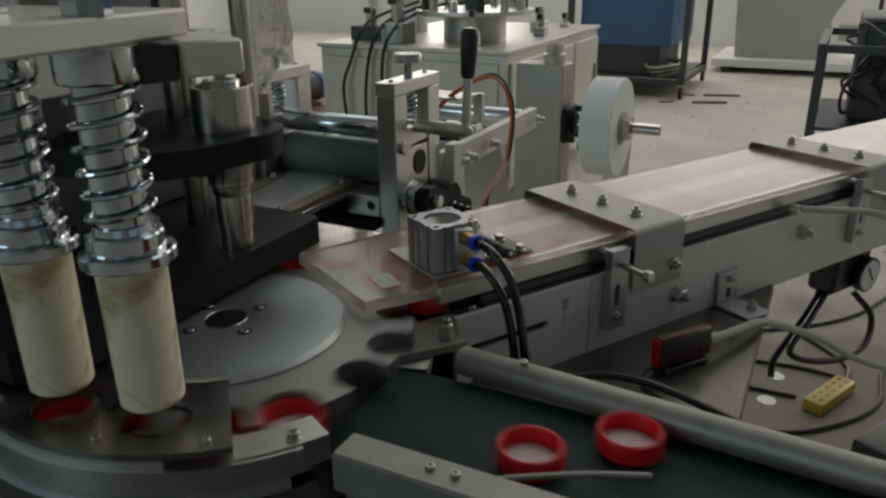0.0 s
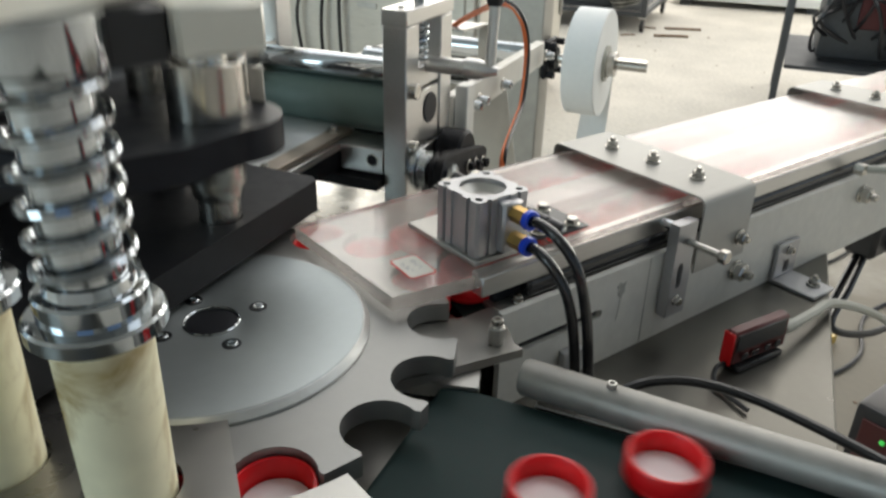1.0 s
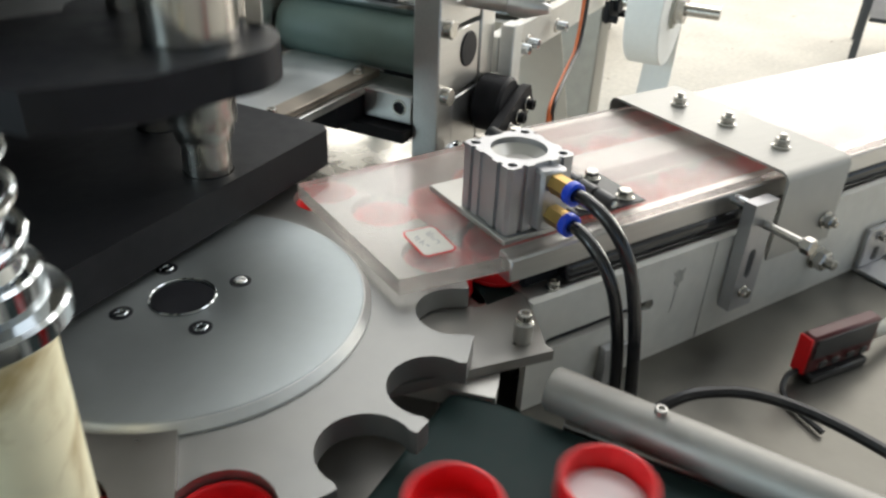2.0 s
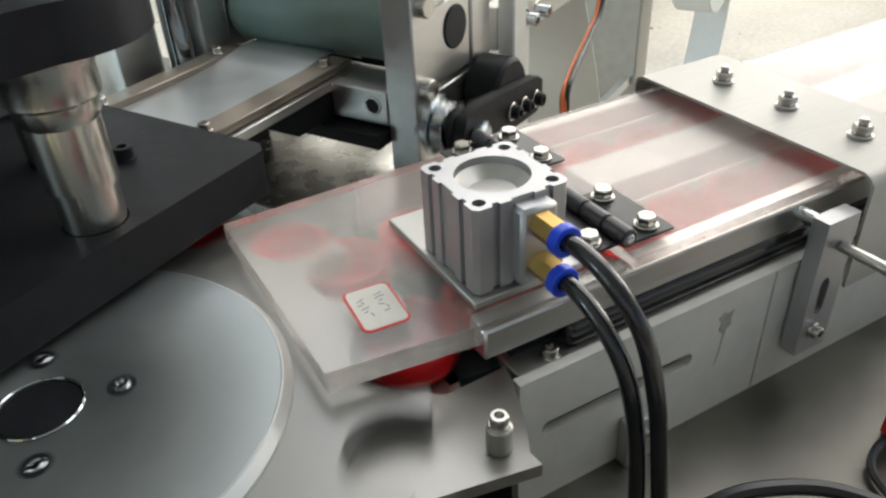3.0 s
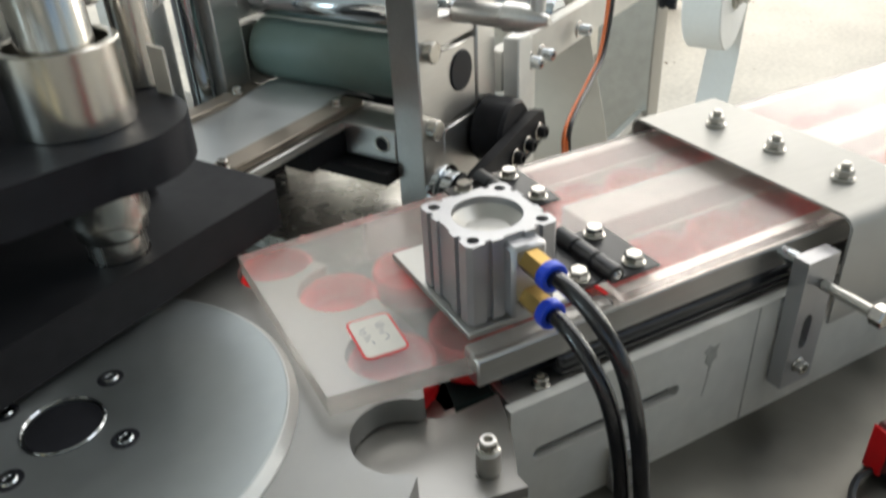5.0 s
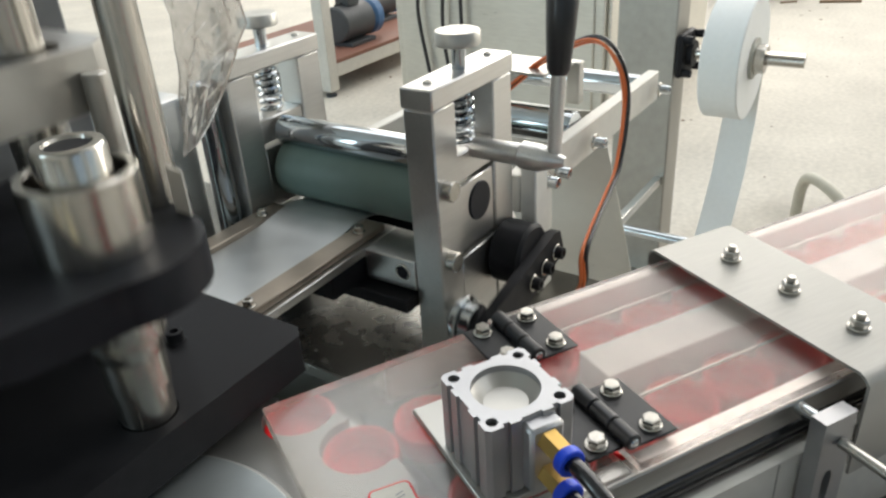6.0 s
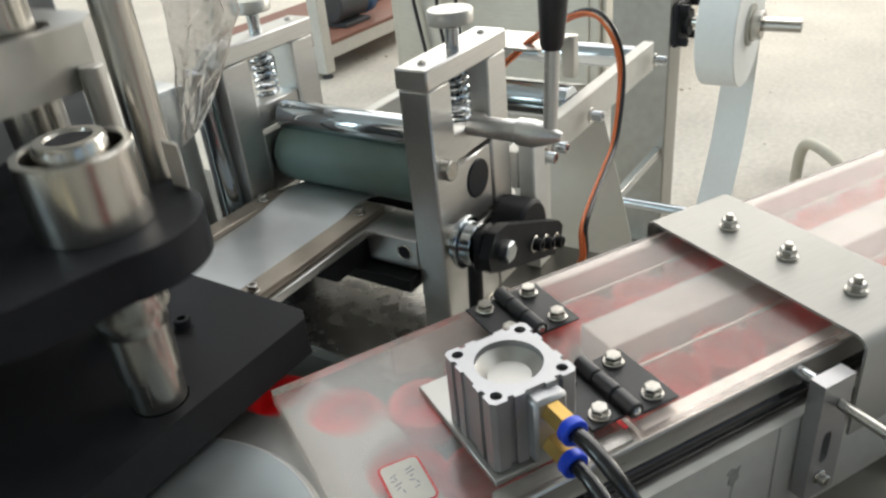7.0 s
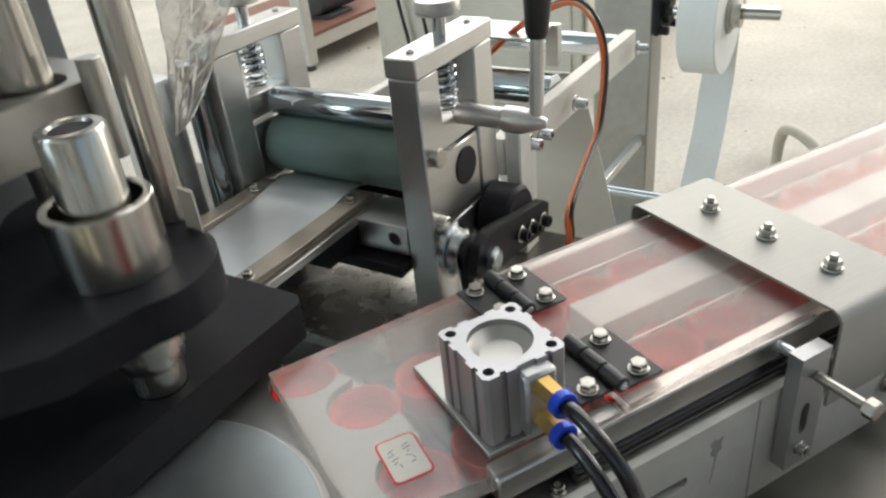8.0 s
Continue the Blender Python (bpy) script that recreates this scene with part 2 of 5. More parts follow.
def box(x0, x1, y0, y1, z0, z1, bev=0.0, bm=None, seg=1, turn=None, at=None):
    bm = bm or bmesh.new()
    r = bmesh.ops.create_cube(bm, size=1)
    vs = r["verts"]
    bmesh.ops.scale(bm, vec=(x1 - x0, y1 - y0, z1 - z0), verts=vs)
    if bev:
        es = list({e for v in vs for e in v.link_edges})
        out = bmesh.ops.bevel(bm, geom=es, offset=bev, segments=seg, affect="EDGES", profile=0.5)
        vs = list({v for f in out["faces"] for v in f.verts} | {v for v in vs if v.is_valid})
    m = Matrix.Translation(((x0 + x1) / 2, (y0 + y1) / 2, (z0 + z1) / 2))
    if turn:
        m = m @ turn
    bmesh.ops.transform(bm, matrix=m, verts=vs)
    return bm


def lathe(profile, at=(0, 0, 0), turn=None, seg=32, bm=None, closed=False):
    """profile: (radius, height) pairs turned about z."""
    bm = bm or bmesh.new()
    rings = []
    m = Matrix.Translation(at) @ (turn or Matrix.Identity(4))
    for r, h in profile:
        if r < 1e-6:
            rings.append([bm.verts.new(m @ Vector((0, 0, h)))])
        else:
            rings.append([bm.verts.new(m @ Vector((r * math.cos(2 * math.pi * i / seg), r * math.sin(2 * math.pi * i / seg), h))) for i in range(seg)])
    pairs = list(zip(rings, rings[1:]))
    if closed:
        pairs.append((rings[-1], rings[0]))
    for a, b in pairs:
        if len(a) == 1 and len(b) == 1:
            continue
        for i in range(seg):
            j = (i + 1) % seg
            if len(a) == 1:
                bm.faces.new((a[0], b[i], b[j]))
            elif len(b) == 1:
                bm.faces.new((a[i], a[j], b[0]))
            else:
                bm.faces.new((a[i], a[j], b[j], b[i]))
    return bm


AX = {"z": Matrix.Identity(4), "x": Matrix.Rotation(radians(90), 4, "Y"), "y": Matrix.Rotation(radians(-90), 4, "X")}


def rod(r, p, length, axis="z", bev=0.0008, seg=24, bm=None, turn=None):
    b = min(bev, r * 0.4)
    return lathe([(0, 0), (r - b, 0), (r, b), (r, length - b), (r - b, length), (0, length)], p, turn or AX[axis], seg, bm)


def ring(r0, r1, p, length, axis="z", seg=32, bm=None, b=0.0006):
    return lathe([(r0, b), (r0 + b, 0), (r1 - b, 0), (r1, b), (r1, length - b), (r1 - b, length), (r0 + b, length), (r0, length - b)], p, AX[axis], seg, bm, True)


def smooth_path(points, n=8):
    pts = [Vector(p) for p in points]
    ext = [2 * pts[0] - pts[1]] + pts + [2 * pts[-1] - pts[-2]]
    out = []
    for i in range(1, len(ext) - 2):
        a, b, c, d = ext[i - 1:i + 3]
        for k in range(n):
            t = k / n
            out.append(0.5 * (2 * b + (c - a) * t + (2 * a - 5 * b + 4 * c - d) * t * t + (3 * b - a - 3 * c + d) * t ** 3))
    return out + [pts[-1]]


def tube(points, r, n=8, seg=10, bm=None, smooth=True):
    bm = bm or bmesh.new()
    path = smooth_path(points, n) if smooth else [Vector(p) for p in points]
    up, prev = Vector((0.13, 0.31, 0.94)), None
    for i, p in enumerate(path):
        d = (path[min(i + 1, len(path) - 1)] - path[max(i - 1, 0)]).normalized()
        side = d.cross(up).normalized()
        up = side.cross(d).normalized()
        cur = [bm.verts.new(p + r * (side * math.cos(2 * math.pi * k / seg) + up * math.sin(2 * math.pi * k / seg))) for k in range(seg)]
        if prev:
            for k in range(seg):
                bm.faces.new((prev[k], prev[(k + 1) % seg], cur[(k + 1) % seg], cur[k]))
        else:
            bm.faces.new(cur[::-1])
        prev = cur
    bm.faces.new(prev)
    return bm


def coil(r, wire, pitch, turns, p, bm=None, seg=6, axis="z"):
    n = int(turns * 18)
    pts = [AX[axis] @ Vector((r * math.cos(2 * math.pi * i / 18), r * math.sin(2 * math.pi * i / 18), pitch * i / 18)) + Vector(p) for i in range(n + 1)]
    return tube(pts, wire, bm=bm, seg=seg, smooth=False)


def prism(outline, z0, z1, holes=(), bm=None, bev=0.0):
    """A plate with the outline and holes (lists of xy) between two heights."""
    bm = bm or bmesh.new()
    low, edges = [], []
    for loop in (outline, *holes):
        vs = [bm.verts.new((x, y, z0)) for x, y in loop]
        edges += [bm.edges.new((vs[i], vs[(i + 1) % len(vs)])) for i in range(len(vs))]
        low += vs
    got = bmesh.ops.triangle_fill(bm, use_beauty=True, edges=edges)
    faces = [f for f in got["geom"] if isinstance(f, bmesh.types.BMFace)]
    ext = bmesh.ops.extrude_face_region(bm, geom=faces)
    bmesh.ops.translate(bm, vec=(0, 0, z1 - z0), verts=[v for v in ext["geom"] if isinstance(v, bmesh.types.BMVert)])
    return bm


def circle(cx, cy, r, n=28, a0=0, a1=360):
    full = abs(a1 - a0) >= 359.9
    k = n if full else n + 1
    return [(cx + r * math.cos(radians(a0 + (a1 - a0) * i / n)), cy + r * math.sin(radians(a0 + (a1 - a0) * i / n))) for i in range(k)]


def mesh_of(name, bm, mat, smooth=True):
    bmesh.ops.recalc_face_normals(bm, faces=bm.faces)
    me = bpy.data.meshes.new(name)
    bm.to_mesh(me)
    bm.free()
    return finish(me, mat, smooth)


def hex_bolt_mesh(name, r, head, washer, mat, stud=0.0, socket=False):
    """Base at z = 0: washers, a six-sided nut or round socket head, and a stud end."""
    bm = bmesh.new()
    z = 0.0
    if washer:
        ring(r * 0.5, r * 1.25, (0, 0, 0), washer, bm=bm, seg=20)
        z = washer
    if socket:
        lathe([(0, z), (r, z), (r, z + head - 0.0006), (r - 0.0006, z + head), (r * 0.55, z + head), (r * 0.5, z + head * 0.5), (0, z + head * 0.5)], bm=bm, seg=18)
    else:
        lathe([(0, z), (r * 0.92, z), (r, z + head * 0.12), (r, z + head * 0.85), (r * 0.86, z + head), (0, z + head)], bm=bm, seg=6)
    if stud:
        rod(r * 0.52, (0, 0, z + head * 0.9), stud, bm=bm, seg=14)
    return mesh_of(name, bm, mat)


NUT = hex_bolt_mesh("nut", 0.0058, 0.0056, 0.0026, GROUND, 0.0045)
SOCKET = hex_bolt_mesh("socket_screw", 0.0042, 0.0046, 0.0012, GROUND, socket=True)
SMALLSOCKET = hex_bolt_mesh("small_socket_screw", 0.0033, 0.0034, 0.0, DULL, socket=True)
BLACKSOCKET = hex_bolt_mesh("black_socket_screw", 0.0055, 0.007, 0.001, OXIDE, socket=True)
HEXBOLT = hex_bolt_mesh("hex_bolt", 0.0085, 0.006, 0.002, GROUND, 0.003)
LOWBOLT = hex_bolt_mesh("low_screw", 0.0040, 0.0012, 0.0, CHROME, socket=True)
RECESS = mesh_of("recess", ring(0.0040, 0.0064, (0, 0, 0), 0.0005, seg=24, b=0.0001), DARK)
SIDENUT = hex_bolt_mesh("side_nut", 0.0062, 0.006, 0.0024, GROUND, 0.004)
FLANGEBOLT = hex_bolt_mesh("flange_bolt", 0.0054, 0.0046, 0.0018, GROUND)

# ---- the hall ----
U0, U1, V0, V1, TOP = -6.0, 10.5, -8.0, 9.0, 5.6
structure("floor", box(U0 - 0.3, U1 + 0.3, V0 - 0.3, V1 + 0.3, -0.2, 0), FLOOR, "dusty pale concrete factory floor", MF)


def wall_with_windows(name, along, fixed, a0, a1, openings, label, mat=WALL):
    bm = bmesh.new()
    d = 0.25 if fixed > 0 else -0.25
    cuts = sorted(openings)
    lo, hi = cuts[0][2], cuts[0][3]
    spans = []
    edge = a0
    for s, e, _, _ in cuts:
        spans.append((edge, s, lo, hi))
        edge = e
    spans += [(edge, a1, lo, hi), (a0, a1, -0.1, lo), (a0, a1, hi, TOP)]
    for s, e, z0, z1 in spans:
        if along == "v":
            box(min(fixed, fixed + d), max(fixed, fixed + d), s, e, z0, z1, bm=bm)
        else:
            box(s, e, min(fixed, fixed + d), max(fixed, fixed + d), z0, z1, bm=bm)
    structure(name, bm, mat, label, MF)


wall_with_windows("wall_east", "v", U1, V0, V1, [(-6.5, -2.6, 1.5, 4.3), (-1.4, 2.6, 1.5, 4.3), (3.8, 7.6, 1.5, 4.3)], "whitewashed end wall with large bright windows")
wall_with_windows("wall_west", "v", U0, V0, V1, [(-5, -1, 1.5, 4.0), (2, 6, 1.5, 4.0)], "unseen end wall with windows, toned down to cut fill light", DIMWALL)
wall_with_windows("wall_south", "u", V0, U0, U1, [(-4, 0, 1.3, 4.2), (2, 7, 1.3, 4.2)], "unseen side wall with windows, toned down to cut fill light", DIMWALL)
wall_with_windows("wall_north", "u", V1, U0, U1, [(-3, 1, 1.6, 4.0), (4, 8, 1.6, 4.0)], "whitewashed side wall with windows")
bm = bmesh.new()
for u0, u1, v0, v1 in ((U0, 1.8, V0, V1), (4.8, 6.9, V0, V1), (9.9, U1, V0, V1), (1.8, 4.8, V0, -5.5), (1.8, 4.8, 6.0, V1), (6.9, 9.9, V0, -5.5), (6.9, 9.9, 6.0, V1)):
    box(u0, u1, v0, v1, TOP, TOP + 0.12, bm=bm)
structure("ceiling", bm, ROOF, "unseen grey metal factory roof with added skylights", MF)
DAY, COOL, BLUE_DAY = (1.0, 0.94, 0.83), (0.97, 0.97, 0.92), (0.72, 0.92, 1.0)
window_light(U1 - 0.05, 0.6, 2.9, 90, 90, 3.9, 2.7, 130, DAY)
window_light(U1 - 0.05, 5.7, 2.9, 90, 90, 3.7, 2.7, 220, DAY)
window_light(U1 - 0.05, -4.5, 2.9, 90, 90, 3.8, 2.7, 280, DAY)
# two skylights out of view, added to light the machine and the backdrop
window_light(3.3, 0.2, TOP - 0.02, 0, 0, 2.9, 11.0, 180, COOL)
window_light(8.4, 0.2, TOP - 0.02, 0, 0, 2.9, 11.0, 335, DAY)
window_light(-1.0, V1 - 0.05, 2.8, 90, 0, 3.9, 2.3, 340, BLUE_DAY)
window_light(6.0, V1 - 0.05, 2.8, 90, 0, 3.9, 2.3, 300, COOL)
# south and west windows, unseen and added as fill on the near faces
window_light(4.5, V0 + 0.05, 2.8, 90, 180, 4.9, 2.8, 90, DAY)
window_light(U0 + 0.05, 4.0, 2.75, 90, -90, 3.9, 2.4, 150, BLUE_DAY)

# ---- machine bed ----
bed = Thing("machine_bed", (0.25, 0.1, 0), "stainless steel machine bed on a welded frame", "machine bed", MF)
part("top_plate", box(-0.55, 0.575, -0.42, 0.62, 0.752, 0.770, 0.002), BEDSTEEL, bed)
for u in (-0.5, 0.53):
    for v in (-0.37, 0.57):
        part("leg", box(u - 0.03, u + 0.03, v - 0.03, v + 0.03, 0, 0.752, 0.003), ALUPAINT, bed)
part("side_skirt", box(-0.53, 0.56, -0.40, -0.388, 0.30, 0.752, 0.001), STEEL, bed)
part("upper_deck", box(0.262, 0.41, -0.02, 0.30, 0.806, 0.818, 0.001), DECK, bed, "shiny stainless deck plate")
part("deck_support", box(0.30, 0.39, 0.04, 0.28, 0.770, 0.806), DULL, bed)

# ---- index wheel ----
WC = (0.1295, 0.6015)           # wheel centre
WR, PR = 0.1575, 0.0238        # pocket circle, pocket radius
PAIR = (-75.5, -100.5)        # resting pocket angles; repeat every 45 degrees
ZS = 0.872                    # top of the star plate


def star_outline():
    pts = []
    tip = 0.1685
    angs = sorted((p + 45 * k) % 360 for p in PAIR for k in range(8))
    for a in angs:
        cx, cy = WR * math.cos(radians(a)), WR * math.sin(radians(a))
        arc = [(cx + PR * math.cos(radians(a + 180 - s)), cy + PR * math.sin(radians(a + 180 - s))) for s in range(-104, 105, 13)]
        if (math.degrees(math.atan2(arc[0][1], arc[0][0])) - a + 180) % 360 > 180:
            arc.reverse()
        w = math.degrees(PR * 1.04 / tip)
        pts += [(tip * math.cos(radians(a - w)), tip * math.sin(radians(a - w)))] + arc + [(tip * math.cos(radians(a + w)), tip * math.sin(radians(a + w)))]
    return pts


wheel = Thing("index_wheel", (WC[0], WC[1], ZS), "round steel index wheel with paired cap pockets", "index wheel")
part("star_plate", prism([(x + WC[0], y + WC[1]) for x, y in star_outline()], ZS - 0.010, ZS + 0.0045), STAR, wheel)
part("hub_disc", lathe([(0, 0.0), (0.1035, 0.0), (0.1035, 0.0105), (0.1030, 0.011), (0.0195, 0.011), (0.0185, 0.0105), (0.018, 0.005), (0, 0.005)], (*WC, ZS), seg=96), DISC, wheel, "grey turned steel disc with a highlighted chamfered rim")
part("rim_band", lathe([(0.1036, 0.0046), (0.1078, 0.0046), (0.1078, 0.0062), (0.1041, 0.0105), (0.1036, 0.0105)], (*WC, ZS), seg=96, closed=True), LITRIM, wheel, "chamfered rim band with its highlight in the colour")
part("hub_ring", ring(0.0180, 0.0192, (*WC, ZS + 0.0108), 0.0012), CHROME, wheel)
part("shaft_end", rod(0.0178, (*WC, ZS + 0.004), 0.0066), DARK, wheel)
for k in range(4):
    a = radians(45 + 90 * k)
    x, y = WC[0] + 0.034 * math.cos(a), WC[1] + 0.034 * math.sin(a)
    piece("bolt_recess", RECESS, (x, y, ZS + 0.0109), wheel)
    piece("hub_bolt", LOWBOLT, (x, y, ZS + 0.0111), wheel)

base = Thing("turntable_base", (WC[0], WC[1], 0.77), "round steel turntable base under the index wheel", "turntable base")
part("drum", lathe([(0, 0.77), (0.150, 0.77), (0.150, 0.822), (0, 0.822)], (*WC, 0), seg=64), DULL, base)


def arc_plate(r0, r1, a0, a1, z0, z1, holes=(), n=40):
    return prism(circle(*WC, r1, n, a0, a1) + circle(*WC, r0, n, a1, a0), z0, z1, holes)


part("cap_track", arc_plate(0.118, 0.204, -236, -97, 0.842, 0.853), DULL, base)
part("feed_track", arc_plate(0.118, 0.185, -46, 124, 0.842, 0.853), DULL, base)
part("rim", arc_plate(0.186, 0.204, -236, -94, 0.853, 0.872), STEEL, base, "bright steel rim ring")
part("rim_skirt", arc_plate(0.196, 0.209, -236, -92, 0.826, 0.846), CHROME, base)

cover = Thing("pocket_cover", (0.02, 0.50, 0.8785), "curved brushed steel cover plate with two round plunger holes", "cover plate")
PL = [(WC[0] + WR * math.cos(radians(a)), WC[1] + WR * math.sin(radians(a))) for a in (-125.5, -153.5)]
part("standoff", arc_plate(0.190, 0.200, -232, -120, 0.8722, 0.8783), DULL, cover)
part("plate", arc_plate(0.1105, 0.200, -232, -107, 0.8785, 0.8835, [circle(x, y, 0.0245, 24) for x, y in PL]), COVERSTEEL, cover)
for a, r in ((-135, 0.187), (-168, 0.187), (-112, 0.190)):
    piece("screw", SMALLSOCKET, (WC[0] + r * math.cos(radians(a)), WC[1] + r * math.sin(radians(a)), 0.8835), cover)
front_lug = Thing("rim_bracket", (0.13, 0.41, 0.853), "small steel corner bracket with a socket screw", "bracket")
part("lug", arc_plate(0.172, 0.200, -107, -88, 0.853, 0.8735), DULL, front_lug)
piece("screw", SOCKET, (0.114, 0.411, 0.8735), front_lug)

# stripper guide between chute and belt
guide = Thing("stripper_guide", (0.28, 0.49, 0.8536), "pointed grey steel guide plate with a tall socket screw", "guide plate")
GX, GY = -0.006, -0.010
blade = [(0.186, 0.5115), (0.3125, 0.4885)] + [(WC[0] + 0.2105 * math.cos(radians(a)), WC[1] + 0.2105 * math.sin(radians(a))) for a in range(-30, -14, 3)] + [(0.299, 0.5455), (0.255, 0.580), (0.20, 0.575)]
part("blade", prism([(x + GX, y + GY) for x, y in blade], 0.8536, 0.8606), GUIDEPLATE, guide)
part("spacer", rod(0.0058, (0.302 + GX, 0.5055 + GY, 0.8606), 0.014), DULL, guide)
piece("screw", SOCKET, (0.302 + GX, 0.5055 + GY, 0.8746), guide)

# ---- outfeed belt ----
belt = Thing("outfeed_belt", (-0.02, -0.9, 0.0), "dark green flat belt outfeed conveyor between metal rails", "belt conveyor", MF)
part("belt", box(-0.078, 0.052, -2.0, -0.150, 0.834, 0.850, 0.006, seg=3), BELT, belt)
part("bed", box(-0.070, 0.044, -1.98, -0.17, 0.792, 0.833), DULL, belt)
part("guard_tube", lathe([(0, 0), (0.0110, 0), (0.0125, 0.002), (0.0125, 1.75), (0, 1.75)], (0.0625, -0.203, 0.8625), Matrix.Rotation(radians(-4.2), 4, "Z") @ Matrix.Rotation(radians(90), 4, "X"), 24), WORNTUBE, belt, "round brushed aluminium side tube")
part("far_rail", box(0.0535, 0.061, -1.95, -0.215, 0.836, 0.8485, 0.001), STEEL, belt)
part("near_rail", box(-0.112, -0.083, -1.95, -0.190, 0.846, 0.877, 0.002), WORNTUBE, belt, "grey metal side rail")
for v in (-0.258, -0.276, -0.60, -1.0):
    piece("rail_screw", SMALLSOCKET, (-0.097, v, 0.877), belt)
piece("tube_screw", SMALLSOCKET, (0.0580, -0.262, 0.8748), belt)
part("wire_guide", tube([(-0.086, -0.285, 0.866), (-0.075, -0.30, 0.868), (-0.048, -0.345, 0.868), (-0.03, -0.385, 0.868)], 0.0022), WORNTUBE, belt, "thin bent wire guide")
for v in (-0.5, -1.9):
    for u in (-0.06, 0.035):
        part("leg", box(u - 0.015, u + 0.015, v - 0.015, v + 0.015, 0, 0.792, 0.002), ALUPAINT, belt)

# ---- cap chute ----
Y0, Y1, ZT = 0.533, 0.698, 0.897
X1 = 2.15
chute = Thing("cap_chute", (1.2, 0.61, 0.0), "long stainless double-lane cap chute with milky cover", "conveyor")
bm = prism([(0.325, 0.766), (X1, 0.766), (X1, 0.860), (0.325, 0.860)], 0, 0.006, [
    [(0.343 + 0.004 * math.cos(radians(a)) , 0.8225 + 0.0045 * math.sin(radians(a))) for a in range(90, 271, 20)] + [(0.437 + 0.004 * math.cos(radians(a)), 0.8225 + 0.0045 * math.sin(radians(a))) for a in range(-90, 91, 20)]])
bmesh.ops.transform(bm, matrix=Matrix.Translation((0, 0.528, 0)) @ Matrix.Rotation(radians(90), 4, "X"), verts=bm.verts)
part("near_side_plate", bm, ALUPAINT, chute, "grey aluminium side plate with a long slot", smooth=False)
# added black sheet stands in for the darkness seen through the slot
part("slot_backing", box(0.334, 0.446, 0.5286, 0.531, 0.812, 0.833), BLACK, chute)
part("far_side_plate", box(0.325, X1, 0.700, 0.706, 0.766, 0.880, 0.0005), ALUPAINT, chute)
part("plate_joint", box(0.4985, 0.4993, 0.5215, 0.5219, 0.768, 0.859), STAIN, chute)
part("near_ledge", box(0.330, X1, 0.528, 0.552, 0.850, 0.857, 0.0008), DULL, chute)
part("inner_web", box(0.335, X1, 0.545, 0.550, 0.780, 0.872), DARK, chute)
part("lane_belt", box(0.300, X1, 0.546, 0.694, 0.846, 0.853, 0.0008), BELT, chute, "dark green lane belt")
part("near_rail", box(0.313, X1, Y0, 0.547, 0.873, 0.890, 0.0012), STEEL, chute, "bright steel side rail")
part("far_rail", box(0.400, X1, 0.6895, Y1, 0.862, 0.890, 0.0012), STEEL, chute)
part("lane_divider", box(0.440, X1, 0.6085, 0.6405, 0.8532, 0.887, 0.0005), GREYPAINT, chute)
for y in (0.584, 0.666):
    part("hold_down_strip", box(0.420, X1, y - 0.0006, y + 0.0006, 0.8868, 0.8885), DULL, chute)
piece("ledge_screw", SOCKET, (0.352, 0.535, 0.857), chute)
sheet = part("cover_sheet", box(0.402, X1 - 0.02, Y0 + 0.001, Y1 - 0.001, 0.8905, ZT, 0.0008), SHEET, chute, "milky plastic cover sheet")
sheet.visible_shadow = False
part("black_seal", box(0.362, X1, 0.5325, 0.546, 0.8573, 0.8727, 0.004, seg=3), HOSE, chute)

smear = Thing("grease_mark", (0.465, 0.522, 0.83), "dark grease smear on the side plate", "stain")
bm = prism([(0.4570, 0.8430), (0.4612, 0.8462), (0.4650, 0.8440), (0.4688, 0.8455), (0.4672, 0.8400), (0.4682, 0.8352), (0.4650, 0.8330), (0.4640, 0.8270), (0.4630, 0.8180), (0.4606, 0.8080), (0.4622, 0.8190), (0.4628, 0.8300), (0.4590, 0.8342), (0.4602, 0.8390)], 0, 0.0003)
bmesh.ops.transform(bm, matrix=Matrix.Translation((0, 0.5219, 0)) @ Matrix.Rotation(radians(90), 4, "X"), verts=bm.verts)
part("smear", bm, STAIN, smear, smooth=False)

flap = Thing("acrylic_flap", (0.32, 0.615, 0.881), "thick clear acrylic flap over the cap pockets", "acrylic plate")
pl = part("acrylic_plate", prism([(0.238, 0.691), (0.398, 0.697), (0.398, 0.536), (0.318, 0.536), (0.240, 0.545)], 0.881, 0.8925), ACRYLIC, flap, smooth=False)
pl.visible_shadow = False
tag = Thing("paper_label", (0.279, 0.578, 0.8926), "small white label with a red border and handwriting", "label")
def rounded(cx, cy, w, h, r, rot):
    out = []
    for sx, sy, a0 in ((1, 1, 0), (-1, 1, 90), (-1, -1, 180), (1, -1, 270)):
        for k in range(5):
            a = radians(a0 + 22.5 * k)
            x, y = sx * (w / 2 - r) + r * math.cos(a), sy * (h / 2 - r) + r * math.sin(a)
            out.append((cx + x * math.cos(rot) - y * math.sin(rot), cy + x * math.sin(rot) + y * math.cos(rot)))
    return out
TR = radians(-4)
part("border", prism(rounded(0.2785, 0.575, 0.024, 0.034, 0.004, TR), 0.8926, 0.8929), RED, tag, smooth=False)
part("face", prism(rounded(0.2785, 0.575, 0.0215, 0.0315, 0.003, TR), 0.8929, 0.8932), PAPER, tag, smooth=False)
INK = material("ink", (0.26, 0.26, 0.30), 0.6, 0.0, 0.3, 200, 60, 0, 0.1)
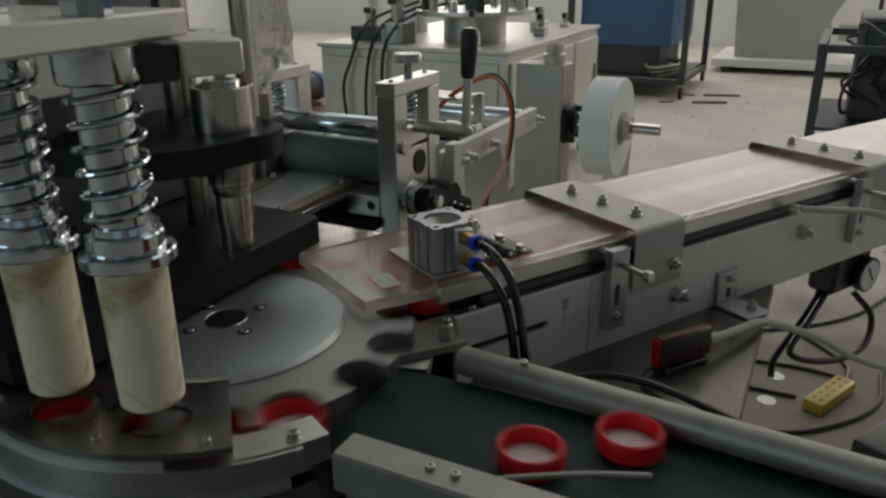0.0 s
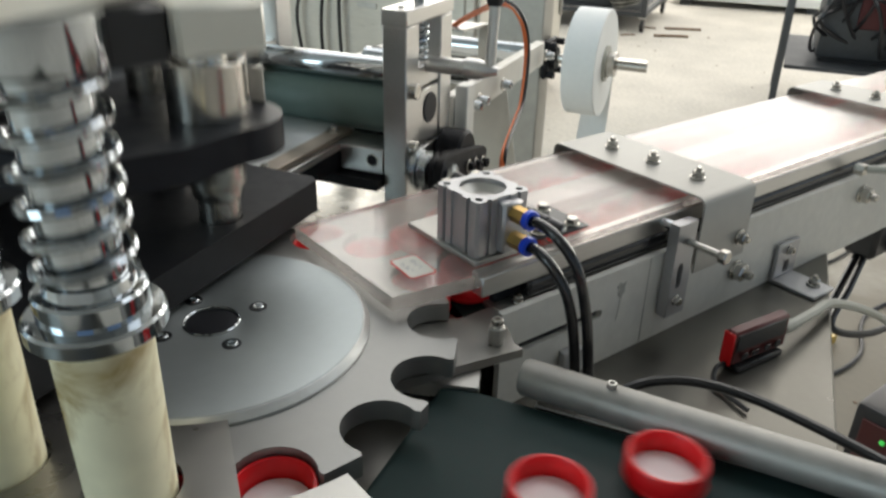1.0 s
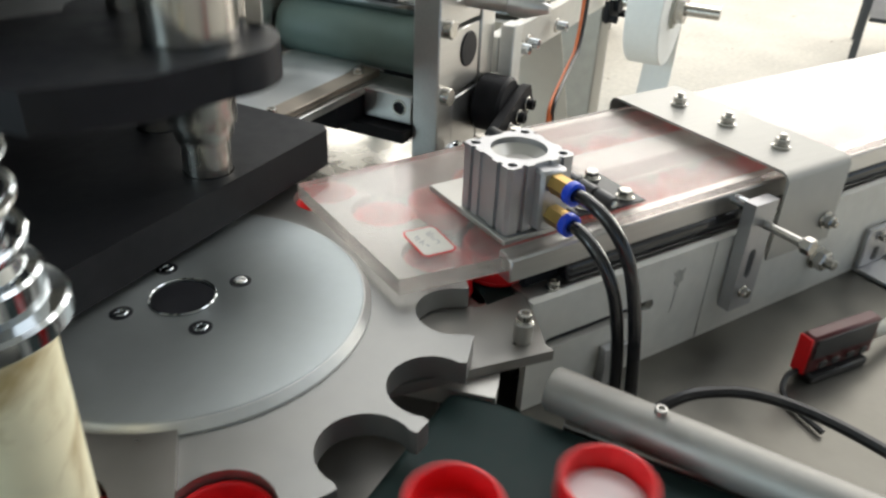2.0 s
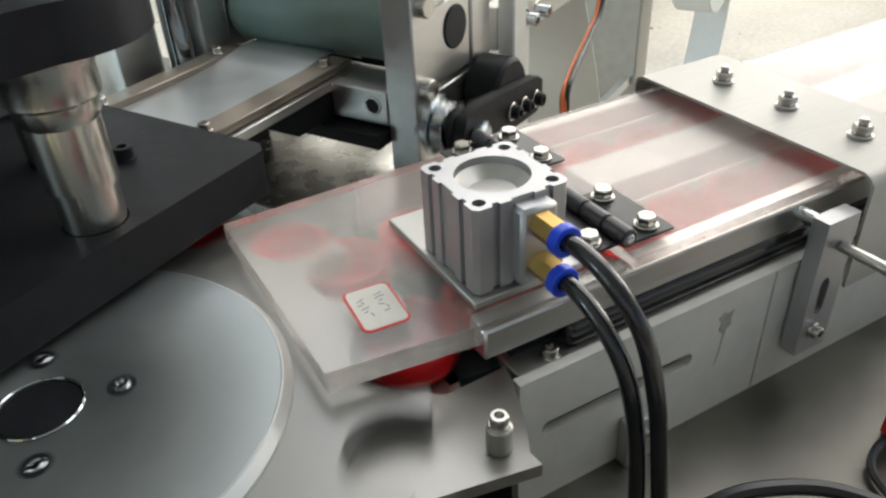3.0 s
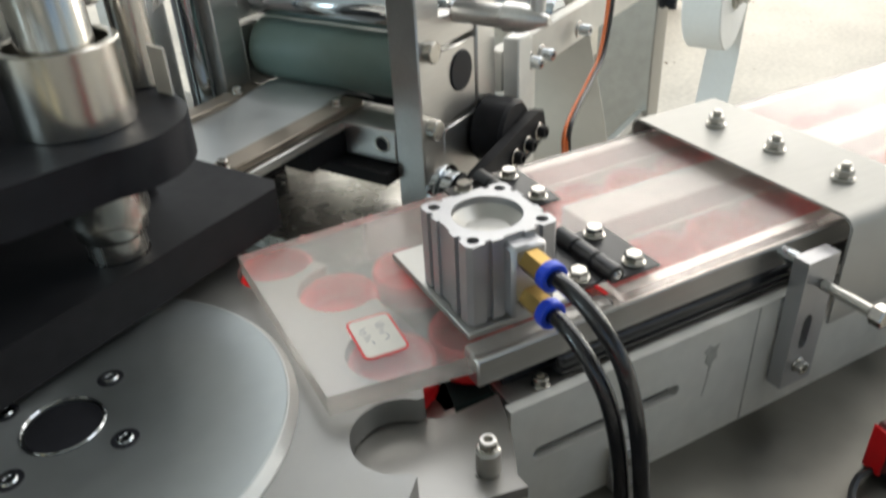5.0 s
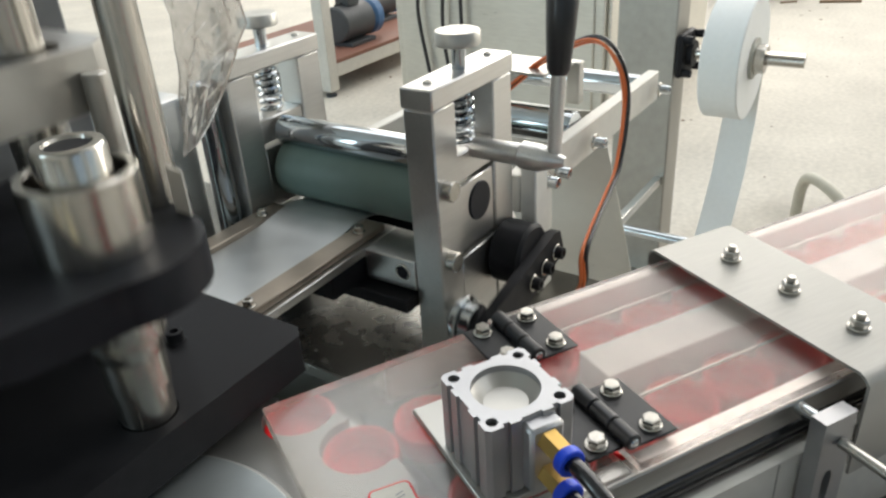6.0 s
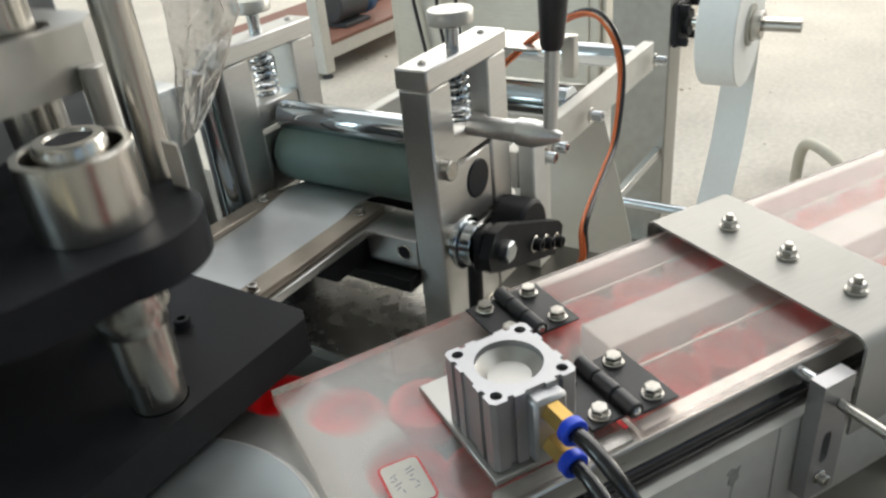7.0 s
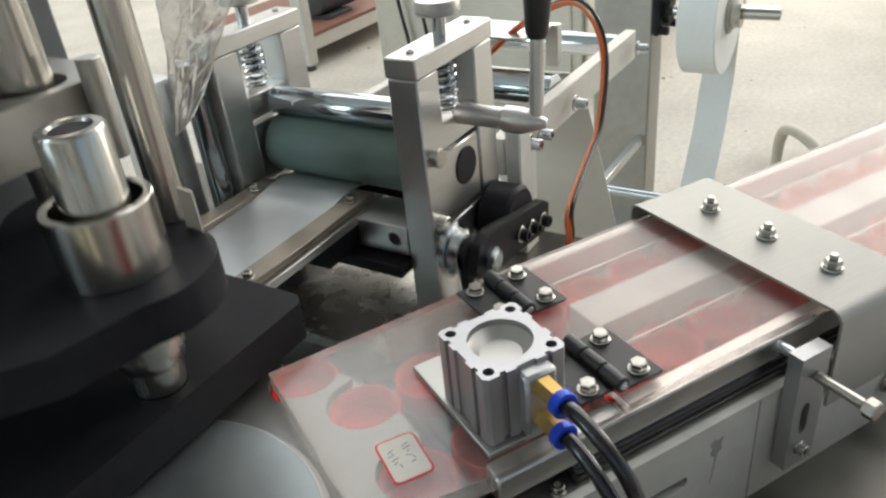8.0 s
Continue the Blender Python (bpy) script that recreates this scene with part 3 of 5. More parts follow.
def stroke(dx, dy, lx, ly, turn):
    m = Matrix.Rotation(TR + radians(turn), 4, "Z")
    part("ink_bar", box(0.2785 + dx - lx / 2, 0.2785 + dx + lx / 2, 0.575 + dy - ly / 2, 0.575 + dy + ly / 2, 0.8932, 0.8933, turn=m), INK, tag, smooth=False)
for dx, dy, lx, ly, turn in ((0.0045, 0.0085, 0.0046, 0.0006, 18), (0.0045, 0.0060, 0.0050, 0.0006, 12), (0.0040, 0.0030, 0.0022, 0.0006, 20), (0.0030, 0.0000, 0.0034, 0.0006, -22), (0.0050, -0.0028, 0.0006, 0.0022, 16), (0.0034, -0.0055, 0.0030, 0.0006, 10),
                           (-0.0050, 0.0075, 0.0040, 0.0006, 24), (-0.0046, 0.0050, 0.0006, 0.0026, 20), (-0.0066, 0.0040, 0.0026, 0.0006, -10), (-0.0050, 0.0008, 0.0044, 0.0006, 14), (-0.0058, -0.0020, 0.0026, 0.0006, 30), (-0.0040, -0.0050, 0.0006, 0.0028, 12)):
    stroke(dx, dy, lx, ly, turn)

def butt_hinge(yc, label):
    h = Thing("butt_hinge", (0.405, yc, ZT), label, "hinge", group="hinges on the acrylic flap")
    y0, y1 = yc - 0.0265, yc + 0.0265
    part("leaf", box(0.378, 0.403, y0 + 0.004, y1, 0.8975, 0.8995, 0.0006), BLACK, h)
    part("leaf", box(0.408, 0.436, y0, y1, 0.8978, 0.8998, 0.0006), BLACK, h)
    for k in range(3):
        part("knuckle", rod(0.0052, (0.4055, y0 + k * 0.0178, 0.9025), 0.0172, "y"), BLACK, h)
    part("pin", rod(0.0028, (0.4055, y0 - 0.0008, 0.9025), 0.0546, "y"), CHROME, h)
    for x, y, z in ((0.389, y0 + 0.012, 0.8995), (0.424, y0 + 0.009, 0.8998), (0.424, y1 - 0.009, 0.8998), (0.389, y1 - 0.009, 0.8995)):
        piece("screw", FLANGEBOLT, (x, y, z), h)
butt_hinge(0.5695, "black butt hinge with chrome screws on the acrylic")
butt_hinge(0.6625, "black butt hinge with chrome screws on the acrylic")


def cover_bracket(x0, x1, xb):
    t = Thing("cover_bracket", (xb, 0.615, 0.897), "bent stainless bracket bridging the chute with three bolts", "bracket", group="brackets across the cap chute")
    sec = [(0.513, 0.831), (0.513, 0.899), (0.5165, 0.9035), (0.521, 0.9055), (0.700, 0.9055), (0.7045, 0.9035), (0.707, 0.899), (0.707, 0.85), (0.7055, 0.85), (0.7055, 0.8985), (0.7035, 0.902), (0.700, 0.9035), (0.521, 0.9035), (0.5175, 0.902), (0.515, 0.8985), (0.515, 0.831)]
    bm = prism(sec, 0, x1 - x0)
    bmesh.ops.transform(bm, matrix=Matrix(((0, 0, 1, x0), (1, 0, 0, 0), (0, 1, 0, 0), (0, 0, 0, 1))), verts=bm.verts)
    part("bent_plate", bm, SATIN, t)
    for y in (0.6588, 0.6048, 0.5508):
        piece("bolt", NUT, (xb, y, 0.9055), t)
    piece("flap_bolt", SIDENUT, (x1 - 0.013, 0.513, 0.852), t, 90)
    return t


cover_bracket(0.554, 0.632, 0.591)
cover_bracket(1.006, 1.084, 1.043)
cover_bracket(1.52, 1.598, 1.56)


def stop_block(x):
    t = Thing("adjuster_block", (x, 0.51, 0.80), "slotted aluminium adjuster block with a long screw", "adjuster", group="adjusters along the chute")
    bm = prism([(x - 0.011, 0.797), (x + 0.015, 0.797), (x + 0.015, 0.890), (x - 0.011, 0.890)], 0, 0.0105, [[(x + 0.004 * math.cos(radians(a)), 0.838 + 0.006 * math.sin(radians(a)) + (0.007 if a <= 180 else -0.007)) for a in range(0, 360, 30)]])
    bmesh.ops.transform(bm, matrix=Matrix.Translation((0, 0.520, 0)) @ Matrix.Rotation(radians(90), 4, "X"), verts=bm.verts)
    part("block", bm, ALU, t, smooth=False)
    part("screw_rod", rod(0.0035, (x + 0.004, 0.476, 0.872), 0.033, "y"), GROUND, t)
    part("screw_head", rod(0.0065, (x + 0.004, 0.468, 0.872), 0.008, "y", seg=6), GROUND, t)
    part("rod_end", rod(0.0045, (x - 0.004, 0.5205, 0.884), 0.020, "y"), CHROME, t)
    piece("bolt", SOCKET, (x, 0.5095, 0.813), t, 90)
    return t


stop_block(0.527)
stop_block(1.000)
for x, z in ((0.640, 0.806), (0.880, 0.835), (1.10, 0.835)):
    b = Thing("side_bolt", (x, 0.522, z), "large hexagon bolt with a lock nut", "bolt", group="bolts on the chute side")
    part("washer", ring(0.004, 0.011, (x, 0.519, z), 0.003, "y"), GROUND, b)
    part("nut", lathe([(0, 0), (0.0095, 0), (0.0095, 0.008), (0.008, 0.0095), (0, 0.0095)], (x, 0.519, z), Matrix.Rotation(radians(90), 4, "X"), 6), GROUND, b)
    part("stud", rod(0.0045, (x, 0.502, z), 0.010, "y"), GROUND, b)
for x in (0.731, 1.30):
    b = Thing("angle_foot", (x, 0.50, 0.77), "small slotted angle bracket holding the chute to the bed", "bracket", group="feet of the chute")
    part("upright", box(x - 0.02, x + 0.02, 0.516, 0.521, 0.7746, 0.815, 0.001), ALU, b)
    part("foot", box(x - 0.02, x + 0.02, 0.468, 0.521, 0.7702, 0.7744, 0.001), ALU, b)
    part("slot", box(x - 0.0035, x + 0.0035, 0.5150, 0.5158, 0.780, 0.793), BLACK, b)
    piece("bolt", SOCKET, (x, 0.516, 0.805), b, 90)
    piece("bolt", NUT, (x + 0.006, 0.484, 0.7744), b)
lug = Thing("side_lug", (0.402, 0.52, 0.77), "small steel lug screwed under the chute side", "lug")
part("plate", box(0.391, 0.413, 0.5135, 0.5215, 0.7703, 0.803, 0.001), ALU, lug)
piece("screw", SMALLSOCKET, (0.402, 0.5135, 0.793), lug, 90)
for x in (0.70, 2.05):
    for y in (0.545, 0.690):
        leg = Thing("chute_leg", (x, y, 0), "square steel leg under the cap chute", "leg", group="legs of the cap chute")
        if x > 1:
            part("post", box(x - 0.018, x + 0.018, y - 0.018, y + 0.018, 0.0, 0.766, 0.002), ALUPAINT, leg)
        else:
            part("pad", box(x - 0.018, x + 0.018, y - 0.018, y + 0.018, 0.7525, 0.766, 0.002), ALUPAINT, leg)

# ---- air cylinder on the flap ----
cylinder = Thing("air_cylinder", (0.345, 0.576, 0.8925), "compact square aluminium air cylinder with grooved sides", "air cylinder")
CX, CY, H = 0.345, 0.576, 0.026
outline = []
for k in range(4):
    a = k * 90
    side = [(-0.026, 0.0235), (-0.0235, 0.026), (-0.0165, 0.026), (-0.0160, 0.0238), (-0.0125, 0.0238), (-0.0125, 0.026), (-0.006, 0.026), (-0.006, 0.0246), (0.006, 0.0246), (0.006, 0.026), (0.0125, 0.026), (0.0125, 0.0238), (0.0160, 0.0238), (0.0165, 0.026), (0.0235, 0.026)]
    for x, y in reversed(side):
        c, s = math.cos(radians(a)), math.sin(radians(a))
        outline.append((CX + x * c - y * s, CY + x * s + y * c))
holes = [circle(CX + sx * 0.020, CY + sy * 0.020, 0.0032, 14) for sx in (-1, 1) for sy in (-1, 1)] + [circle(CX, CY, 0.0185, 40)]
part("body", prism(outline, 0.8975, 0.9435, holes), ALU, cylinder)
part("end_cap", lathe([(0, 0.934), (0.012, 0.934), (0.0184, 0.9395), (0.0184, 0.936), (0, 0.930)], (CX, CY, 0), seg=40), DULL, cylinder, "recessed dished end cap")
for sx in (-1, 1):
    for sy in (-1, 1):
        part("screw", rod(0.0031, (CX + sx * 0.020, CY + sy * 0.020, 0.925), 0.015), DARK, cylinder)
part("port_block", box(CX - 0.006, CX + 0.014, CY - 0.034, CY - 0.0225, 0.899, 0.9405, 0.002), ALU, cylinder)
part("mount_plate", box(0.316, 0.379, 0.5465, 0.637, 0.8928, 0.8970, 0.0006), DULL, cylinder, "thin grey steel mounting plate")
for z in (0.932, 0.9105):
    f = part("fitting", rod(0.0068, (0.349, 0.528, z), 0.016, "y", seg=6), BRASS, cylinder, "brass push-in fitting")
    part("collar", ring(0.0042, 0.0076, (0.349, 0.522, z), 0.006, "y"), BLUE, f, "blue release collar")
h1 = Thing("air_hose", (0.349, 0.52, 0.932), "shiny black pneumatic hose curving down", "hose", group="air hoses")
part("hose", tube([(0.349, 0.530, 0.932), (0.350, 0.512, 0.932), (0.352, 0.494, 0.925), (0.357, 0.480, 0.906), (0.362, 0.472, 0.872), (0.366, 0.468, 0.83), (0.372, 0.470, 0.79), (0.385, 0.49, 0.755)], 0.0042, 8, 14), HOSE, h1)
h2 = Thing("air_hose", (0.349, 0.52, 0.9105), "shiny black pneumatic hose curving down", "hose", group="air hoses")
part("hose", tube([(0.349, 0.530, 0.9105), (0.3495, 0.513, 0.910), (0.3505, 0.497, 0.902), (0.354, 0.485, 0.884), (0.358, 0.479, 0.855), (0.361, 0.476, 0.82), (0.365, 0.478, 0.785), (0.375, 0.49, 0.75)], 0.0042, 8, 14), HOSE, h2)

# ---- press: die block, punches, ram ----
die = Thing("die_block", (0.09, 0.10, 0.89), "thick black die block over the index wheel", "die block", MF)
dh = [(0.089, 0.056), (0.128, 0.140)]
part("block", prism([(-0.020, 0.031), (0.189, 0.032), (0.196, 0.040), (0.196, 0.250), (-0.16, 0.250), (-0.16, 0.060), (-0.12, 0.031)], 0.8885, 0.917, [circle(x, y, 0.0166, 32) for x, y in dh]), OXIDE, die, smooth=False)
piece("screw", BLACKSOCKET, (0.145, 0.100, 0.917), die)
for u in (-0.13, 0.16):
    part("support", box(u - 0.02, u + 0.02, 0.20, 0.245, 0.818, 0.8885, 0.002), OXIDE, die)

ram = Thing("press_head", (0.09, 0.10, 0.977), "dark round press head with steel sleeves and punches", "press head", MF)
part("flange", prism(circle(0.0925, 0.0511, 0.0466, 40, -120, 8) + [(0.156, 0.066), (0.164, 0.085)] + circle(0.128, 0.145, 0.046, 30, 20, 150) + [(0.02, 0.19), (-0.04, 0.15), (-0.03, 0.055), (0.02, 0.020)], 1.014, 1.038), DARK, ram, "thick dark flange plate")
for k, (u, v) in enumerate(dh[:1]):
    part("sleeve", ring(0.0238, 0.0288, (u, v, 1.038), 0.041), GROUND, ram, "turned steel sleeve")
for u, v in dh:
    part("collar", lathe([(0, 0.974), (0.0172, 0.974), (0.0190, 0.9765), (0.0190, 0.984), (0.0222, 0.9865), (0.0222, 1.000), (0.0250, 1.004), (0.0250, 1.014), (0, 1.014)], (u, v, 0)), GROUND, ram)
    part("punch", rod(0.0158, (u, v, 0.898), 0.0762), GROUND, ram, "bright steel punch")
part("upper_plate", prism([(-0.08, 0.108), (0.150, 0.112), (0.168, 0.130), (0.168, 0.26), (-0.08, 0.26)], 1.086, 1.121, [circle(0.122, 0.142, 0.0235, 28)]), DULL, ram, "grey upper ram plate with a round hole")
part("column", rod(0.0105, (0.1435, 0.0725, 1.0383), 0.42), GROUND, ram, "polished guide column")
# the flange edge's highlight, modelled as a thin pale strip
part("rim_strip", prism(circle(0.0925, 0.0511, 0.0442, 10, -14, 4) + circle(0.0925, 0.0511, 0.0456, 10, 4, -14), 1.0383, 1.064), WELD, ram, "pale strip for the highlight on the flange edge")
posts = Thing("press_columns", (0.09, 0.12, 0.917), "fixed steel guide columns of the press", "press columns", MF)
part("core_shaft", lathe([(0, 0.94), (0.0176, 0.94), (0.0176, 1.0775), (0.0162, 1.0800), (0.0118, 1.0800), (0.0108, 1.0780), (0, 1.0775)], (dh[0][0], dh[0][1], 0)), GROUND, posts)
part("shaft_centre", rod(0.0106, (dh[0][0], dh[0][1], 1.0776), 0.0012), DARK, posts)
part("core_shaft", rod(0.0165, (0.122, 0.142, 0.97), 0.45), GROUND, posts)
part("rod", rod(0.007, (0.142, 0.105, 1.035), 0.06), DULL, posts)
part("column", rod(0.016, (-0.02, 0.19, 0.917), 0.55), CHROME, posts, "polished guide column")
part("crosshead", box(-0.09, 0.20, 0.085, 0.24, 1.235, 1.295, 0.004), CREAMPLATE, posts)
part("back_wall", box(-0.16, 0.205, 0.222, 0.249, 0.917, 1.235, 0.003), BACKPLATE, posts, "grey back plate")

# plunger station, driven by the same ram
bar = Thing("plunger_bar", (PL[0][0], PL[0][1], 1.14), "cream painted bar carrying the spring plungers", "press bar")
ca, sa = PL[0], PL[1]
bm = box(-0.10, 0.075, -0.05, 0.22, 0, 0.017, 0.002)
bmesh.ops.transform(bm, matrix=pose((ca[0] + sa[0]) / 2, (ca[1] + sa[1]) / 2, 1.1385, 0, 0, 35), verts=bm.verts)
part("plate", bm, CREAMPLATE, bar)
for x, y in PL:
    part("top_sleeve", lathe([(0, 1.118), (0.0235, 1.118), (0.0245, 1.120), (0.0245, 1.1385), (0, 1.1385)], (x, y, 0), seg=36), CHROME, bar)
    part("rod", rod(0.0165, (x, y, 1.00), 0.12), CHROME, bar, "polished plunger rod")
    part("spring", coil(0.0205, 0.0021, 0.0145, 6.2, (x, y, 1.028), seg=8), CHROME, bar, "bright coil spring")
    part("top_nut", rod(0.014, (x, y, 1.1555), 0.03, seg=6), CHROME, bar)
part("dark_bracket", box(0.060, 0.0856, 0.470, 0.530, 1.114, 1.1385, 0.002), BLACK, bar)
part("lower_block", box(0.0858, 0.124, 0.462, 0.530, 1.1165, 1.1385, 0.002), CREAMPLATE, bar)
plungers = []
for x, y in PL:
    p = Thing("spring_plunger", (x, y, 0.90), "cream nylon plunger under a polished steel flange", "plunger", group="spring plungers over the wheel")
    part("nylon_tip", lathe([(0, 0.900), (0.0195, 0.900), (0.0215, 0.9025), (0.0225, 1.004), (0, 1.004)], (x, y, 0), seg=40), NYLON, p, "stained cream nylon tip")
    part("flange", lathe([(0.017, 1.004), (0.0290, 1.004), (0.0302, 1.0054), (0.0302, 1.0115), (0.0290, 1.013), (0.0240, 1.0135), (0.0240, 1.0235), (0.0228, 1.025), (0.0195, 1.0255), (0.0185, 1.030), (0.017, 1.030)], (x, y, 0), seg=40, closed=True), CHROME, p)
    plungers.append(p)

# ---- film feeder ----
feeder_u = (0.325, 0.440)


def roller_stand(v0, v1, label):
    t = Thing("roller_stand", (0.382, (v0 + v1) / 2, 0.818), label, "roller bracket", MF, "stands of the feed roller")
    u0, u1 = feeder_u
    part("front_upright", box(u0, u0 + 0.030, v0, v1, 0.818, 1.028, 0.0012), STEEL, t)
    part("rear_upright", box(u1 - 0.030, u1, v0, v1, 0.818, 1.028, 0.0012), STEEL, t)
    part("top_bar", box(u0 - 0.001, u1 + 0.001, v0 - 0.001, v1 + 0.001, 1.0285, 1.044, 0.0012), STEEL, t)
    part("bearing_block", box(u0 + 0.0305, u1 - 0.0305, v0 + 0.002, v1 - 0.002, 0.900, 0.958, 0.001), STEEL, t)
    part("slide_block", box(u0 + 0.0305, u1 - 0.0305, v0 + 0.002, v1 - 0.002, 0.962, 0.984, 0.001), STEEL, t)
    part("sill", box(u0 + 0.0305, u1 - 0.0305, v0 + 0.001, v1 - 0.001, 0.818, 0.896, 0.001), STEEL, t)
    vc, uc = (v0 + v1) / 2, (u0 + u1) / 2
    part("bearing_hole", rod(0.0165, (uc + 0.004, v0 + 0.0005, 0.936), 0.004, "y"), DARK, t)
    part("pressure_spring", coil(0.0095, 0.0016, 0.0062, 6.5, (uc, vc, 0.985), seg=6), CHROME, t, "bright pressure spring")
    part("adjusting_screw", rod(0.0055, (uc, vc, 1.0), 0.06), CHROME, t)
    part("knob", lathe([(0, 1.062), (0.0165, 1.062), (0.0175, 1.063), (0.0175, 1.071), (0.0165, 1.0725), (0.006, 1.0725), (0, 1.0715)], (uc, vc, 0), seg=28), DULL, t, "knurled aluminium adjusting knob")
    for u in (u0 + 0.015, u1 - 0.015):
        piece("screw", SMALLSOCKET, (u, vc, 1.0425), t)
    return t


right_stand = roller_stand(0.010, 0.036, "machined steel roller stand with spring and knob")
left_stand = roller_stand(0.216, 0.242, "machined steel roller stand with spring and knob")
for z in (0.965, 0.905):
    part("side_screw", rod(0.008, (0.336, 0.002, z), 0.009, "y"), GROUND, right_stand)
lower = Thing("feed_roller", (0.383, 0.12, 0.932), "green rubber covered feed roller", "roller", MF)
part("rubber", lathe([(0, 0.038), (0.024, 0.038), (0.0275, 0.041), (0.0275, 0.211), (0.024, 0.214), (0, 0.214)], (0.383, 0, 0.930), AX["y"], 40), RUBBER, lower)
part("shaft", rod(0.010, (0.383, 0.012, 0.930), 0.228, "y"), CHROME, lower)
upper = Thing("pressure_roller", (0.383, 0.12, 0.974), "polished steel pressure roller", "roller", MF)
part("roll", lathe([(0, 0.038), (0.0125, 0.038), (0.0135, 0.040), (0.0135, 0.212), (0.0125, 0.214), (0, 0.214)], (0.378, 0, 0.9735), AX["y"], 32), CHROME, upper)
lowroll = Thing("guide_roller", (0.42, 0.12, 0.888), "dark lower guide roller", "roller", MF)
part("roll", rod(0.019, (0.418, 0.038, 0.884), 0.166, "y", seg=36), DARK, lowroll)

strip = Thing("foil_strip", (0.29, 0.15, 0.902), "grey foil strip running into the press", "foil")
strip.ob.matrix_basis = MF @ Matrix.Translation((0.29, 0.15, 0.902))
strip.rest = strip.ob.matrix_basis.copy()
pts = [(0.17, 0.9035), (0.29, 0.9037), (0.325, 0.9075), (0.350, 0.9105), (0.370, 0.9085), (0.388, 0.901), (0.40, 0.893)]
bm = bmesh.new()
path = smooth_path([(u, 0, z) for u, z in pts], 5)
rows_ = [[bm.verts.new((p.x, v, p.z + dz)) for v, dz in ((0.1125, 0), (0.1945, 0), (0.1945, -0.0012), (0.1125, -0.0012))] for p in path]
for a, b in zip(rows_, rows_[1:]):
    for i in range(4):
        bm.faces.new((a[i], a[(i + 1) % 4], b[(i + 1) % 4], b[i]))
part("foil", bm, FOIL, strip)

track = Thing("strip_guide", (0.28, 0.15, 0.892), "steel strip guide with two clamping rails", "strip guide", MF)
part("bed_plate", box(0.17, 0.372, 0.088, 0.214, 0.894, 0.9015, 0.0008), STEEL, track)
part("near_rail", box(0.186, 0.360, 0.092, 0.112, 0.902, 0.9085, 0.0008), WORNRAIL, track, "scratched brown steel clamping rail")
part("far_rail", box(0.186, 0.350, 0.195, 0.213, 0.902, 0.9085, 0.0008), WORNRAIL, track, "scratched brown steel clamping rail")
for u, v in ((0.338, 0.102), (0.208, 0.100), (0.325, 0.203), (0.208, 0.203)):
    piece("screw", SOCKET, (u, v, 0.9085), track)
part("cross_block", box(0.326, 0.372, 0.0375, 0.0885, 0.874, 0.9012, 0.001), STEEL, track)
part("block_screw_rim", ring(0.0055, 0.0075, (0.3248, 0.050, 0.889), 0.002, "x"), GROUND, track)
part("block_screw", rod(0.0055, (0.3245, 0.050, 0.889), 0.0025, "x"), DARK, track)
part("far_block", box(0.330, 0.372, 0.214, 0.2055 + 0.05, 0.866, 0.8935, 0.001), STEEL, track)
part("carrier", box(0.285, 0.372, 0.0905, 0.1995, 0.872, 0.8935, 0.001), OXIDE, track)
part("carrier_shelf", box(0.312, 0.372, 0.0375, 0.1995, 0.860, 0.8715, 0.001), OXIDE, track)
part("carrier_leg", box(0.330, 0.365, 0.20, 0.212, 0.818, 0.8935, 0.001), OXIDE, track)

lever = Thing("lever_shaft", (0.383, -0.03, 0.985), "steel lever shaft with a black grip handle", "lever", MF)
part("shaft", lathe([(0, 0), (0.0085, 0), (0.0085, 0.040), (0.0105, 0.042), (0.0105, 0.056), (0.004, 0.076), (0.003, 0.077), (0, 0.077)], (0.383, 0.012, 0.983), Matrix.Rotation(radians(90), 4, "X"), 24), STEEL, lever)
part("arm", rod(0.0055, (0.385, -0.055, 0.988), 0.07, turn=Matrix.Rotation(radians(6), 4, "Y")), STEEL, lever)
part("grip", lathe([(0, 0), (0.0065, 0), (0.0085, 0.004), (0.0105, 0.03), (0.0115, 0.05), (0.009, 0.058), (0, 0.06)], (0.390, -0.055, 1.045), Matrix.Rotation(radians(6), 4, "Y"), 20), BLACK, lever, "black plastic grip")
piece("grub_screw", SMALLSOCKET, (0.383, -0.040, 0.976), lever, 180)

frame_ = Thing("film_guide_rack", (0.62, 0.11, 0.90), "welded steel film frame with bolted side rails", "guide rack", MF)
part("near_rail", box(0.452, 0.815, 0.010, 0.024, 0.896, 0.932, 0.001), WELD, frame_)
part("far_rail", box(0.442, 0.815, 0.205, 0.219, 0.896, 0.932, 0.001), WELD, frame_)
part("end_block", box(0.452, 0.476, -0.006, 0.0095, 0.83, 0.945, 0.0015), ALUPAINT, frame_)
part("end_block", box(0.480, 0.500, 0.0038, 0.0095, 0.83, 0.935, 0.0015), ALUPAINT, frame_)
for u in (0.490, 0.515, 0.602, 0.800):
    part("stud", rod(0.0056, (u, -0.010, 0.914), 0.0115, "y"), CHROME, frame_)
    part("stud_socket", rod(0.0030, (u, -0.0104, 0.914), 0.002, "y", seg=6), DARK, frame_)
    part("washer", ring(0.0056, 0.0085, (u, 0.0015, 0.914), 0.0022, "y"), GROUND, frame_)
for u, z, r in ((0.60, 0.925, 0.018), (0.80, 0.915, 0.014)):
    part("idle_roller", rod(r, (u, 0.0245, z), 0.18, "y", seg=28), CHROME, frame_)
